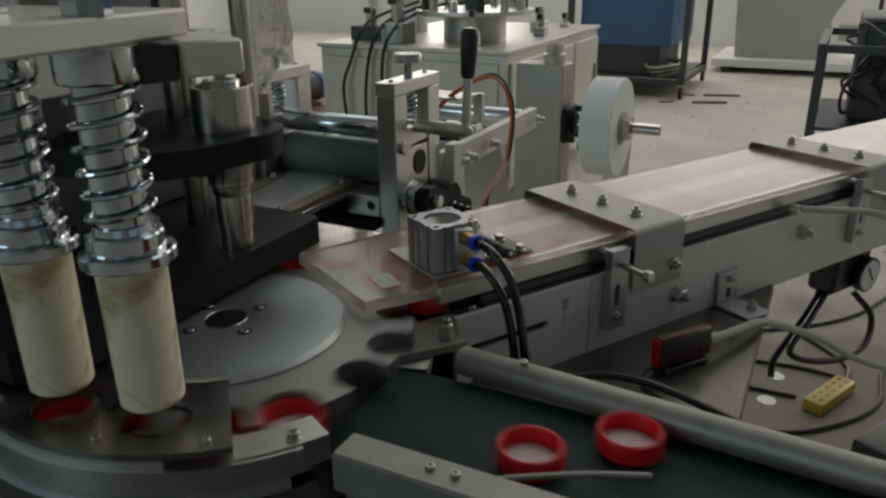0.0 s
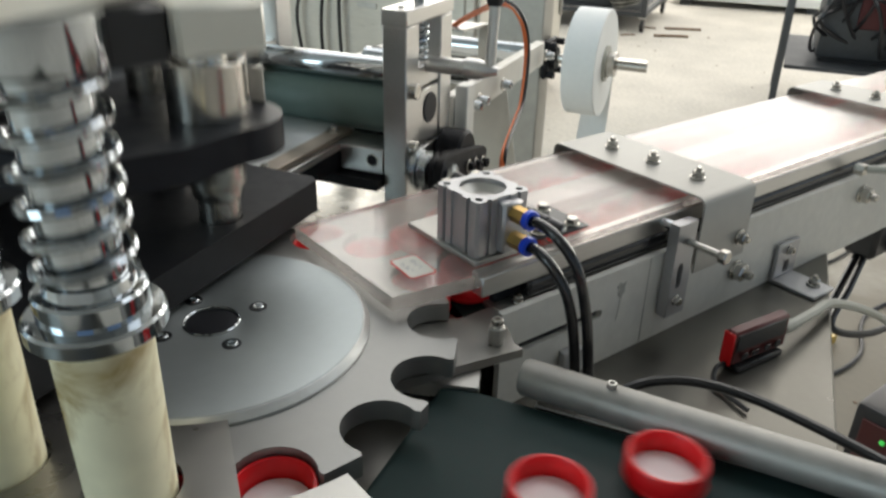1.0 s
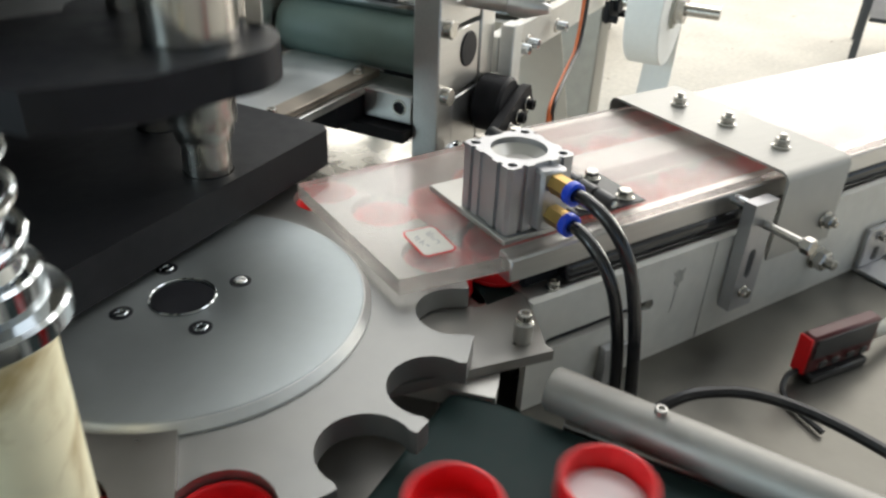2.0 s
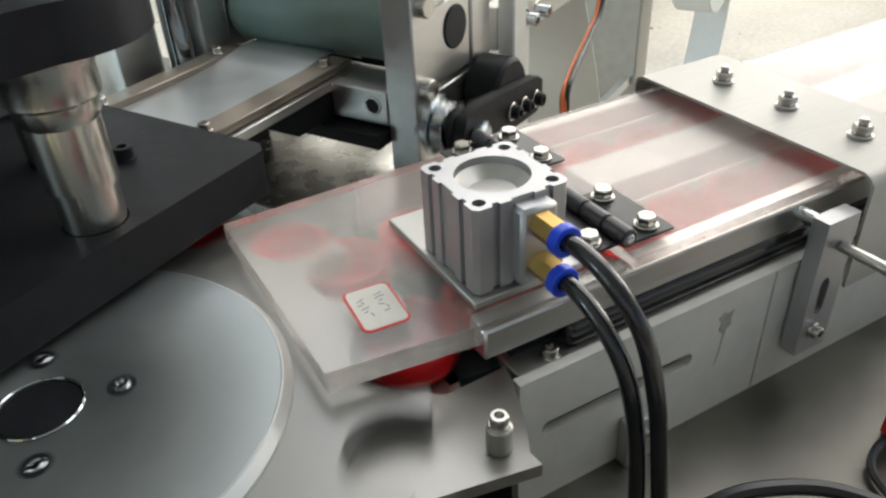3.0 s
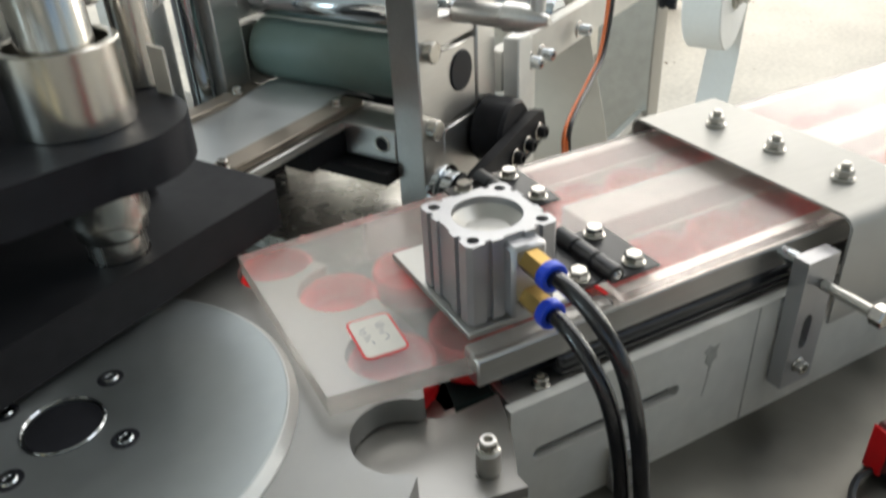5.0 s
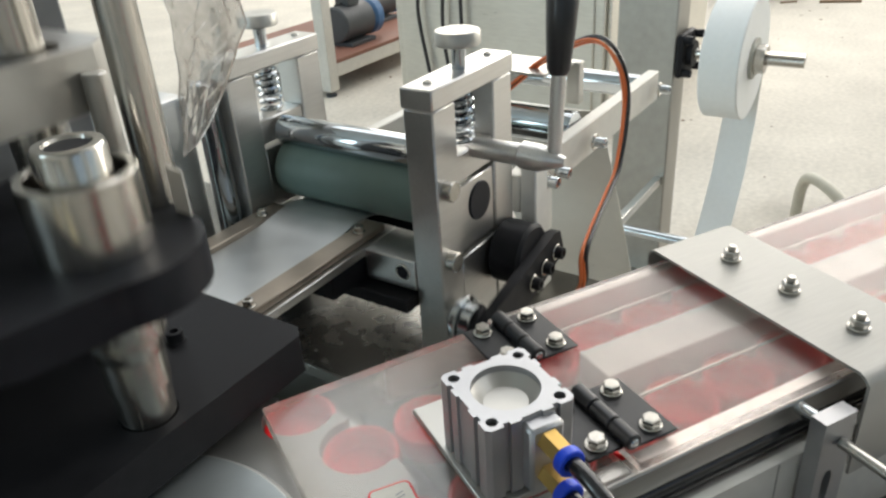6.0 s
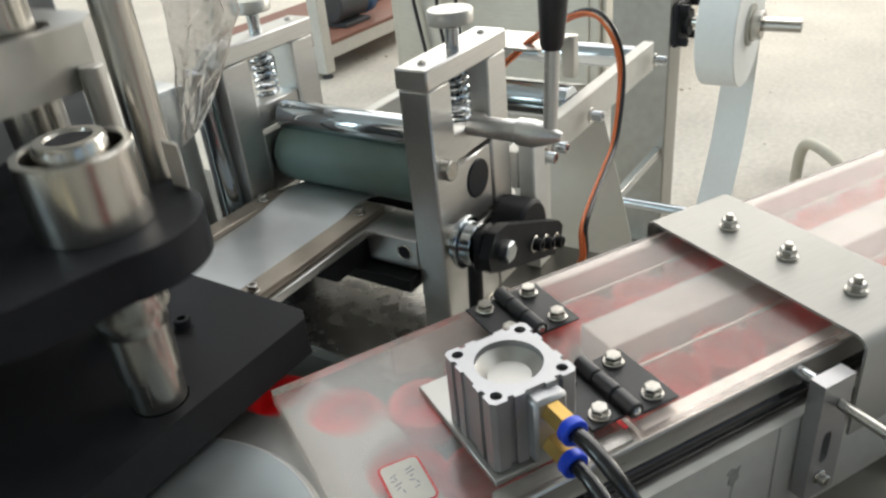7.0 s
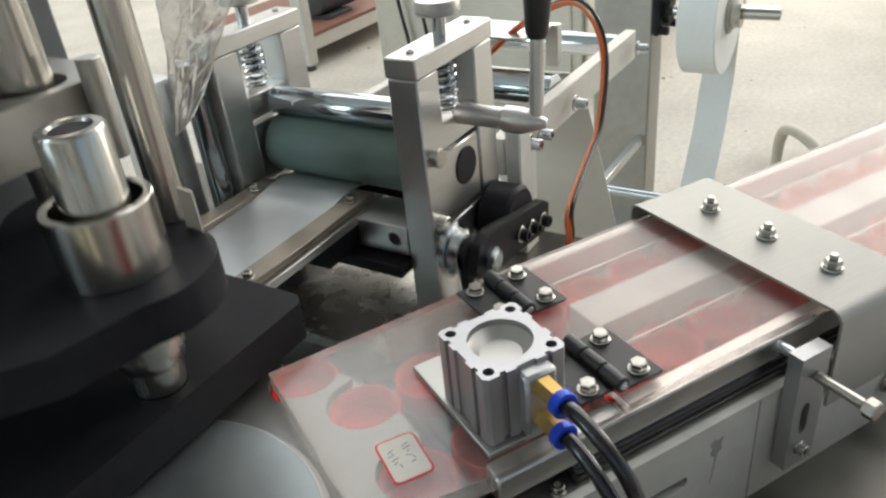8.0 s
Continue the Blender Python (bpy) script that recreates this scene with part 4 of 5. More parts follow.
for u in (0.52,):
    for v in (0.029, 0.200):
        part("strut", box(u, u + 0.03, v - 0.004, v + 0.012, 0.770, 0.896, 0.001), ALUPAINT, frame_)
part("sensor_bracket", prism([(0.600, 0.060), (0.660, 0.05), (0.665, 0.13), (0.605, 0.14)], 0.975, 0.978), DULL, frame_)
part("bracket_post", box(0.655, 0.668, 0.045, 0.06, 0.932, 0.978, 0.001), DULL, frame_)
web = Thing("film_web", (0.75, 0.1, 0.77), "pale film web rising to the feeder", "film", MF)
bm = bmesh.new()
rows_ = [[bm.verts.new((u, v, z)) for v in (0.030, 0.198)] + [bm.verts.new((u + 0.0015, v, z)) for v in (0.198, 0.030)] for u, z in ((0.60, 0.944), (0.66, 0.925), (0.70, 0.88), (0.76, 0.765), (0.82, 0.64), (0.90, 0.45), (0.98, 0.28))]
for a, b in zip(rows_, rows_[1:]):
    for i in range(4):
        bm.faces.new((a[i], a[(i + 1) % 4], b[(i + 1) % 4], b[i]))
part("film", bm, FILM, web)

wires = Thing("wire_loop", (0.56, -0.03, 0.90), "orange and black wire loop tied together", "cable", MF)
loop = [(0.600, 0.115, 0.950), (0.617, 0.10, 0.965), (0.618, 0.07, 0.989), (0.619, 0.02, 1.013), (0.614, -0.01, 0.997), (0.618, -0.02, 0.954), (0.579, -0.03, 0.902), (0.538, -0.036, 0.888), (0.475, -0.047, 0.879), (0.447, -0.052, 0.868), (0.452, -0.050, 0.838), (0.47, -0.03, 0.80)]
part("orange_wire", tube(loop, 0.0017, 8, 8), ORANGE, wires)
part("orange_wire", tube([(u + 0.003, v - 0.002, z - 0.003) for u, v, z in loop], 0.0015, 8, 8), ORANGE, wires)
part("black_wire", tube([(u + 0.005, v - 0.003, z + 0.002) for u, v, z in loop], 0.0021, 8, 8), BLACK, wires)

# rocker that ratchets the feed roller
rocker_base = Thing("clutch_housing", (0.42, -0.005, 0.874), "black one-way clutch housing on the roller shaft", "clutch", MF)
part("housing", lathe([(0, 0), (0.026, 0), (0.028, 0.002), (0.028, 0.027), (0.025, 0.030), (0, 0.030)], (0.418, 0.009, 0.877), Matrix.Rotation(radians(90), 4, "X"), 36), OXIDE, rocker_base)
part("shaft_nut", rod(0.010, (0.418, -0.0215, 0.877), 0.012, "y", seg=6), OXIDE, rocker_base)
rocker = Thing("rocker_arm", (0.418, -0.026, 0.868), "black rocker arm with zinc rod-end bolt", "rocker arm", MF)
bm = prism([(0.322, 0.897), (0.326, 0.884), (0.34, 0.878), (0.440, 0.846), (0.452, 0.850), (0.456, 0.868), (0.448, 0.876), (0.352, 0.914), (0.334, 0.914)], 0, 0.009)
bmesh.ops.transform(bm, matrix=Matrix.Translation((0, -0.022, 0)) @ Matrix.Rotation(radians(90), 4, "X"), verts=bm.verts)
part("arm", bm, OXIDE, rocker)
for u, z in ((0.398, 0.876), (0.418, 0.868), (0.439, 0.860)):
    piece("arm_bolt", BLACKSOCKET, (u, -0.0312, z), rocker, 90)
    part("bolt_washer", ring(0.004, 0.0075, (u, -0.0330, z), 0.0015, "y"), GROUND, rocker)
part("clevis_bolt", rod(0.0088, (0.341, -0.041, 0.897), 0.010, "y", seg=6), CHROME, rocker)
part("clevis_plate", box(0.325, 0.352, -0.021, -0.014, 0.880, 0.915, 0.003), OXIDE, rocker)
part("rod_end", ring(0.006, 0.0175, (0.340, -0.013, 0.898), 0.010, "y"), CHROME, rocker, "zinc plated rod end")
part("rod_end_washer", ring(0.006, 0.0215, (0.340, -0.0025, 0.898), 0.003, "y"), CHROME, rocker)
part("rod_end_washer", ring(0.006, 0.019, (0.340, 0.001, 0.898), 0.003, "y"), CHROME, rocker)
part("lock_nut", rod(0.0115, (0.340, 0.0045, 0.898), 0.009, "y", seg=6), CHROME, rocker)
part("push_rod", rod(0.006, (0.340, -0.0075, 0.80), 0.084), DARK, rocker)

# clear guard and edge strip by the press
guard = Thing("clear_guard", (0.215, 0.175, 1.05), "crumpled clear plastic guard sheet beside the press", "guard", MF)
bm = bmesh.new()
edge_l = ((0.228, 0.162, 1.006), (0.235, 0.158, 1.061), (0.236, 0.155, 1.102), (0.225, 0.152, 1.16), (0.202, 0.150, 1.24))
edge_r = ((0.240, 0.152, 1.018), (0.246, 0.128, 1.053), (0.236, 0.084, 1.103), (0.220, 0.078, 1.16), (0.202, 0.098, 1.24))
rnd = random.Random(3)
grid = []
for (a, b), (c, d) in zip(zip(edge_l, edge_l[1:]), zip(edge_r, edge_r[1:])):
    for k in range(4):
        p, q = Vector(a).lerp(Vector(b), k / 4), Vector(c).lerp(Vector(d), k / 4)
        grid.append([bm.verts.new(p.lerp(q, i / 6) + Vector((rnd.uniform(-0.0014, 0.0014), 0, 0))) for i in range(7)])
grid.append([bm.verts.new(Vector(edge_l[-1]).lerp(Vector(edge_r[-1]), i / 6)) for i in range(7)])
for a, b in zip(grid, grid[1:]):
    for i in range(6):
        bm.faces.new((a[i], a[i + 1], b[i + 1], b[i]))
ext = bmesh.ops.extrude_face_region(bm, geom=list(bm.faces))
bmesh.ops.translate(bm, vec=(0.0012, -0.0008, 0), verts=[v for v in ext["geom"] if isinstance(v, bmesh.types.BMVert)])
gsheet = part("sheet", bm, CLEAR, guard, smooth=False)
gsheet.visible_shadow = False
back = Thing("side_pillar", (0.285, 0.262, 0.77), "brushed steel pillar beside the roller stand", "pillar", MF)
part("pillar", box(0.262, 0.306, 0.246, 0.280, 0.77, 1.02, 0.004, seg=2), STEEL, back)
part("round_post", rod(0.011, (0.316, 0.236, 0.818), 0.21), CHROME, back)
part("foot", box(0.255, 0.316, 0.2485, 0.285, 0.7705, 0.785, 0.002), STEEL, back)

# ---- unwinder behind the feeder ----
unw = Thing("unwind_stand", (1.93, 0.37, 0), "steel unwind stand post with a flange bearing", "unwind stand", MF)
part("post", box(1.88, 1.98, 0.315, 0.475, 0.012, 0.855, 0.004), POST, unw)
part("base_plate", box(1.80, 2.06, 0.25, 0.54, 0, 0.012, 0.002), DULL, unw)
part("top_nut", lathe([(0, 0.855), (0.034, 0.855), (0.034, 0.885), (0.028, 0.888), (0.028, 0.915), (0.018, 0.915), (0.018, 0.89), (0, 0.89)], (1.92, 0.36, 0)), GROUND, unw)
bearing = part("flange_bearing", box(1.872, 1.988, 0.292, 0.3145, 0.607, 0.723, 0.012, seg=2), OXIDE, unw, "black cast flange bearing")
part("bearing_boss", rod(0.034, (1.93, 0.278, 0.665), 0.016, "y"), OXIDE, bearing)
for du in (-0.043, 0.043):
    for dz in (-0.043, 0.043):
        part("bearing_bolt", rod(0.011, (1.93 + du, 0.272, 0.665 + dz), 0.022, "y", seg=6), OXIDE, bearing)
part("shaft", rod(0.0145, (1.93, 0.010, 0.665), 0.30, "y"), GROUND, unw, "bright steel unwind shaft")
part("key_bar", box(1.915, 1.945, 0.012, 0.12, 0.6775, 0.682), GROUND, unw)
part("cross_bar", box(1.30, 1.88, 0.325, 0.345, 0.30, 0.325, 0.002), STEEL, unw)
part("dancer_bar", rod(0.012, (1.52, -0.02, 0.33), 0.36, "y"), CHROME, unw)
reel = Thing("film_roll", (1.93, 0.20, 0.665), "wide roll of white film on the unwind shaft", "film roll", MF)
part("film", lathe([(0.052, 0.132), (0.152, 0.130), (0.155, 0.133), (0.155, 0.222), (0.152, 0.225), (0.052, 0.223)], (1.93, 0, 0.665), AX["y"], 64, closed=True), WHITE, reel)
part("core", ring(0.036, 0.052, (1.93, 0.125, 0.665), 0.105, "y"), GREYCABLE, reel)
part("clamp_collar", ring(0.0148, 0.036, (1.93, 0.100, 0.665), 0.03, "y"), GROUND, reel, "steel clamp collar")
part("collar_screw", rod(0.007, (1.93, 0.123, 0.626), 0.02), GROUND, reel)
hang = Thing("hanging_film", (1.78, 0.2, 0.3), "white film hanging from the roll", "film", MF)
bm = bmesh.new()
rows_ = [[bm.verts.new((u, v, z)) for v in (0.133, 0.222)] + [bm.verts.new((u + 0.0012, v, z)) for v in (0.222, 0.133)] for u, z in ((2.085, 0.68), (2.082, 0.58), (2.07, 0.45), (2.02, 0.31), (1.94, 0.19), (1.88, 0.12))]
for a, b in zip(rows_, rows_[1:]):
    for i in range(4):
        bm.faces.new((a[i], a[(i + 1) % 4], b[(i + 1) % 4], b[i]))
part("film", bm, WHITE, hang)
loopw = Thing("bent_handle", (1.12, -0.15, 0.5), "beige bent rod handle behind the chute", "handle", MF)
part("rod", tube([(1.17, -0.123, 0.42), (1.165, -0.125, 0.62), (1.15, -0.13, 0.675), (1.12, -0.145, 0.70), (1.08, -0.18, 0.70), (1.05, -0.215, 0.68)], 0.009, 8, 10), MUSTARD, loopw)
part("foot", box(1.13, 1.21, -0.16, -0.09, 0.0, 0.43, 0.004), WELD, loopw)

# ---- background machines ----
def cabinet(u0, u1, v0, v1, h, label):
    t = Thing("steel_cabinet", ((u0 + u1) / 2, (v0 + v1) / 2, 0), label, "cabinet", MF, "stainless cabinets")
    part("body", box(u0, u1, v0, v1, 0.10, h - 0.02, 0.004), CABINET, t)
    part("top", box(u0 - 0.015, u1 + 0.015, v0 - 0.015, v1 + 0.015, h - 0.0195, h, 0.003), CABINET, t)
    n = max(1, round((u1 - u0) / 0.5))
    for k in range(n):
        a, b = u0 + 0.03 + k * (u1 - u0 - 0.03) / n, u0 + (k + 1) * (u1 - u0 - 0.03) / n
        d = part("door", box(a, b, v0 - 0.018, v0 - 0.0005, 0.14, h - 0.06, 0.004), CABINET, t)
        part("handle", box(b - 0.06, b - 0.045, v0 - 0.035, v0 - 0.0185, h * 0.55, h * 0.72, 0.003), DULL, d)
    part("end_panel", box(u0 - 0.012, u0 - 0.0005, v0 + 0.04, v1 - 0.04, 0.14, h - 0.06, 0.004), CABINET, t)
    part("latch", box(u0 - 0.02, u0 - 0.0125, (v0 + v1) / 2 - 0.05, (v0 + v1) / 2 + 0.05, h - 0.17, h - 0.145, 0.002), DULL, t)
    for u in (u0 + 0.05, u1 - 0.05):
        for v in (v0 + 0.05, v1 - 0.05):
            part("foot", rod(0.025, (u, v, 0), 0.10), DARKPAINT, t)
    return t


cabinet(2.84, 4.28, 0.90, 1.93, 0.77, "long stainless steel machine cabinet with doors")
rot = Thing("rotary_table", (3.25, 1.25, 0.77), "small rotary assembly table with fixtures on the cabinet", "rotary table", MF)
part("pedestal", rod(0.16, (3.25, 1.25, 0.77), 0.13, seg=36), DULL, rot)
part("table", lathe([(0, 0.90), (0.30, 0.90), (0.305, 0.905), (0.305, 0.922), (0, 0.922)], (3.25, 1.25, 0), seg=48), STEEL, rot)
part("pillar", rod(0.05, (3.25, 1.25, 0.922), 0.40), DARKPAINT, rot)
for k in range(12):
    a = radians(30 * k)
    f = part("fixture", rod(0.022, (3.25 + 0.25 * math.cos(a), 1.25 + 0.25 * math.sin(a), 0.922), 0.05 + 0.015 * (k % 3)), (STEEL, BLACK, GROUND)[k % 3], rot)
for k, (u, v, w, d, h, m) in enumerate(((2.98, 1.55, 0.14, 0.12, 0.22, DULL), (3.05, 1.75, 0.10, 0.20, 0.16, DARKPAINT), (3.65, 1.45, 0.18, 0.14, 0.30, STEEL), (3.80, 1.10, 0.10, 0.08, 0.12, WHITE), (3.55, 1.00, 0.06, 0.06, 0.10, ALU), (4.10, 1.05, 0.05, 0.05, 0.06, WHITE), (2.95, 1.12, 0.05, 0.05, 0.16, GROUND), (3.95, 1.6, 0.2, 0.2, 0.35, DARKPAINT), (3.5, 1.75, 0.12, 0.12, 0.42, STEEL))):
    s = Thing("machine_station", (u, v, 0.77), "small machine station bolted on the steel cabinet", "machine unit", MF, "stations on the cabinet")
    part("base", box(u - w / 2, u + w / 2, v - d / 2, v + d / 2, 0.77, 0.77 + h * 0.45, 0.004), m, s)
    part("column", rod(min(w, d) * 0.28, (u, v, 0.77 + h * 0.45), h * 0.55), GROUND, s)
    part("arm", box(u - w * 0.55, u + w * 0.2, v - 0.012, v + 0.012, 0.77 + h * 0.85, 0.77 + h * 0.85 + 0.03, 0.003), BLACK, s)
cab = Thing("cable_bundle", (2.80, 1.55, 0.3), "black cables draped over the cabinet edge", "cable", MF, "cables in the hall")
for k, (dv, sag) in enumerate(((0.0, 0.32), (0.10, 0.42), (-0.08, 0.25))):
    part("cable", tube([(3.3, 1.5 + dv, 0.95), (3.05, 1.58 + dv, 0.90), (2.88, 1.60 + dv, 0.84), (2.80, 1.62 + dv, 0.70), (2.79, 1.64 + dv * 1.3, sag + 0.12), (2.80, 1.60 + dv * 1.3, sag - 0.2)], 0.009, 7, 8), BLACK, cab)

bench = Thing("motor_bench", (3.3, 2.6, 0), "welded pale steel bench with a rusty motor shelf", "bench", MF)
for u, v in ((2.95, 2.50), (4.3, 2.50), (2.95, 3.30), (4.3, 3.30)):
    part("leg", box(u - 0.035, u + 0.035, v - 0.035, v + 0.035, 0.03, 1.02, 0.004), WELD, bench)
    part("leg_pad", rod(0.03, (u, v, 0.0), 0.012), DARKPAINT, bench)
    part("leg_stud", rod(0.008, (u, v, 0.012), 0.02), GROUND, bench)
for v in (2.50, 3.30):
    part("lower_rail", box(2.986, 4.264, v - 0.03, v + 0.03, 0.10, 0.17, 0.003), WELD, bench)
    part("top_rail", box(2.90, 4.35, v - 0.035, v + 0.035, 1.021, 1.09, 0.003), WELD, bench)
for u in (2.95, 4.3):
    part("end_rail", box(u - 0.03, u + 0.03, 2.536, 3.264, 0.10, 0.17, 0.003), WELD, bench)
    part("end_top_rail", box(u - 0.035, u + 0.035, 2.536, 3.264, 1.021, 1.09, 0.003), WELD, bench)
part("shelf", box(2.93, 4.30, 2.47, 3.33, 0.1705, 0.19), RUST, bench, "rusty brown shelf plate")
for u, v in ((3.35, 2.66), (3.9, 2.9)):
    m = Thing("electric_motor", (u, v, 0.19), "dark blue electric motor on the bench shelf", "motor", MF, "motors on the bench")
    part("stator", lathe([(0, 0), (0.09, 0), (0.10, 0.01), (0.10, 0.25), (0.09, 0.26), (0, 0.26)], (u - 0.13, v, 0.31), AX["x"], 28), DARKPAINT, m)
    part("fan_cover", lathe([(0, 0), (0.085, 0), (0.105, 0.02), (0.105, 0.07), (0, 0.07)], (u + 0.131, v, 0.31), AX["x"], 28), BLUEPAINT, m)
    part("foot", box(u - 0.11, u + 0.11, v - 0.10, v + 0.10, 0.19, 0.212, 0.003), DARKPAINT, m)
    part("terminal_box", box(u - 0.05, u + 0.05, v - 0.05, v + 0.05, 0.40, 0.46, 0.006), DARKPAINT, m)
    part("fin", box(u - 0.11, u + 0.11, v - 0.003, v + 0.003, 0.405, 0.4215), DARKPAINT, m)

cart = Thing("blue_bin_cart", (6.8, 1.2, 0), "blue steel bin on a wheeled angle-iron cart", "cart", MF)
part("bin", box(6.35, 7.35, 0.85, 1.65, 0.42, 1.40, 0.02, seg=2), BLUEPAINT, cart, "blue painted bin")
for u, v in ((6.3, 0.72), (7.4, 0.72), (6.3, 1.72), (7.4, 1.72)):
    part("post", box(u - 0.025, u + 0.025, v - 0.025, v + 0.025, 0.12, 1.5, 0.003), DARKPAINT, cart)
    w = part("caster", rod(0.05, (u, v - 0.015, 0.05), 0.03, "y", seg=20), BLACK, cart)
    part("fork", box(u - 0.02, u + 0.02, v - 0.03, v + 0.03, 0.102, 0.12, 0.002), DULL, w)
for v in (0.72, 1.72):
    part("rail", box(6.326, 7.374, v - 0.02, v + 0.02, 0.121, 0.16, 0.002), DARKPAINT, cart)
for u in (6.3, 7.4):
    part("cross_rail", box(u - 0.02, u + 0.02, 0.746, 1.694, 0.121, 0.16, 0.002), DARKPAINT, cart)
part("tray", box(6.326, 7.374, 0.745, 1.695, 0.161, 0.175), DARKPAINT, cart)
part("bin_stand", box(6.42, 7.28, 0.95, 1.55, 0.1755, 0.42, 0.004), DARKPAINT, cart)
coilc = Thing("loose_cable", (6.2, 0.85, 0.0), "loose grey cable coils on the cart tray", "cable", MF, "cables in the hall")
for k in range(5):
    r = 0.22 + 0.03 * k
    part("turn", tube([(6.55 + r * math.cos(a * 0.5236), 0.92 + 0.45 * r * math.sin(a * 0.5236), 0.19 + 0.02 * k + 0.01 * math.sin(a)) for a in range(13)], 0.012, 4, 6), (GREYCABLE, BLACK)[k % 2], coilc)

hop = Thing("steel_hopper", (8.4, 0.2, 0), "tall grey stainless hopper on a white skid", "hopper", MF)
part("skid", box(8.05, 9.2, -0.75, 0.75, 0.06, 0.14, 0.006), WHITE, hop, "white painted skid")
for v in (-0.6, 0.6):
    part("skid_foot", box(8.1, 9.1, v - 0.05, v + 0.05, 0.0, 0.06, 0.004), DARKPAINT, hop)
bm = bmesh.new()
lo = [bm.verts.new(p) for p in ((8.25, -0.30, 0.14), (9.0, -0.30, 0.14), (9.0, 0.55, 0.14), (8.25, 0.55, 0.14))]
hi = [bm.verts.new(p) for p in ((8.15, -0.95, 1.7), (9.1, -0.95, 1.7), (9.1, 0.60, 1.7), (8.15, 0.60, 1.7))]
mid = [bm.verts.new(p) for p in ((8.20, -0.32, 0.55), (9.05, -0.32, 0.55), (9.05, 0.57, 0.55), (8.20, 0.57, 0.55))]
for a, b in ((lo, mid), (mid, hi)):
    for i in range(4):
        bm.faces.new((a[i], a[(i + 1) % 4], b[(i + 1) % 4], b[i]))
bm.faces.new(lo[::-1]), bm.faces.new(hi)
part("shell", bm, GREYPAINT, hop, smooth=False)
part("stay", rod(0.02, (8.2, -0.72, 0.14), 1.4), DARKPAINT, hop)
part("outlet_box", box(8.1, 8.3, -0.72, -0.40, 0.35, 0.50, 0.006), DULL, hop)

CART = MF @ Matrix.Translation((0.15, -0.06, 0))
welder = Thing("welding_cart", (4.3, -0.5, 0), "angle-iron cart carrying a dark red welding machine", "cart", CART)
for u, v in ((3.77, -0.30), (4.75, -0.30), (3.77, -0.95), (4.75, -0.95)):
    part("post", box(u - 0.017, u + 0.017, v - 0.017, v + 0.017, 0, 0.745, 0.003), DARKPAINT, welder)
for v in (-0.30, -0.95):
    part("rail", box(3.793, 4.727, v - 0.02, v + 0.02, 0.70, 0.74, 0.002), DARKPAINT, welder)
for u in (3.77, 4.75):
    part("cross_rail", box(u - 0.02, u + 0.02, -0.927, -0.323, 0.70, 0.74, 0.002), DARKPAINT, welder)
part("shelf", box(3.793, 4.727, -0.927, -0.323, 0.30, 0.32, 0.002), DARKPAINT, welder)
wm = Thing("welding_machine", (4.2, -0.68, 0.32), "dark red and black welding machine with cables", "welder", CART)
part("case", box(3.95, 4.60, -0.90, -0.46, 0.34, 0.86, 0.02, seg=2), DARKPAINT, wm)
part("front_panel", box(3.938, 3.9495, -0.88, -0.62, 0.50, 0.82, 0.004), MAROON, wm)
part("base", box(3.97, 4.58, -0.88, -0.48, 0.3205, 0.34, 0.002), BLACK, wm)
part("handle", tube([(4.05, -0.68, 0.86), (4.05, -0.68, 0.92), (4.5, -0.68, 0.92), (4.5, -0.68, 0.86)], 0.014, 4, 8), BLACK, wm)
lc = Thing("welding_cables", (3.95, -0.7, 0.4), "tangle of thick black welding cables on the cart", "cable", CART, "cables in the hall")
rnd = random.Random(5)
for k in range(7):
    p0 = (3.95 + 0.2 * rnd.random(), -0.45 - 0.4 * rnd.random(), 0.78)
    pts = [p0, (3.85 + 0.2 * rnd.random(), -0.40 - 0.5 * rnd.random(), 0.72 + 0.12 * rnd.random()), (3.80 + 0.1 * rnd.random(), -0.40 - 0.5 * rnd.random(), 0.5 + 0.1 * rnd.random()), (3.9 + 0.2 * rnd.random(), -0.45 - 0.4 * rnd.random(), 0.36), (3.8 + 0.2 * rnd.random(), -0.45 - 0.4 * rnd.random(), 0.60), (4.0, -0.5 - 0.3 * rnd.random(), 0.8)]
    part("cable", tube(pts, 0.009, 6, 6), BLACK, lc)

# ---- on the bed and the floor ----
amp = Thing("fibre_sensor", (0.30, -0.36, 0.77), "dark red fibre sensor amplifier on the bed", "sensor", MF)
arot = pose(0.562, 0.444, 0.7945, 0, 0, -6)
def local(bm, m):
    bmesh.ops.transform(bm, matrix=MF.inverted() @ m, verts=bm.verts)
    return bm
part("case", local(box(-0.036, 0.036, -0.006, 0.006, -0.017, 0.017, 0.002), arot), MAROON, amp)
part("end_cap", local(box(-0.0385, -0.0362, -0.006, 0.006, -0.016, 0.016, 0.001), arot), RED, amp, "bright red end cap")
part("cover", local(box(-0.034, 0.030, -0.0075, -0.0062, -0.002, 0.015, 0.0005), arot), BLACK, amp)
part("rail_clip", local(box(-0.03, 0.03, -0.010, 0.010, -0.0238, -0.0172, 0.001), arot), BLACK, amp)
for x in (-0.026, -0.012, 0.004, 0.018):
    part("button", local(box(x, x + 0.008, -0.0088, -0.0077, -0.012, -0.006, 0.0005), arot), BLACK, amp)
part("cable_gland", local(rod(0.006, (0.0365, 0, -0.002), 0.014, "x"), arot), GREYCABLE, amp)
gc = Thing("grey_cable", (0.70, 0.44, 0.76), "thick grey cable from the sensor over the bed edge", "cable")
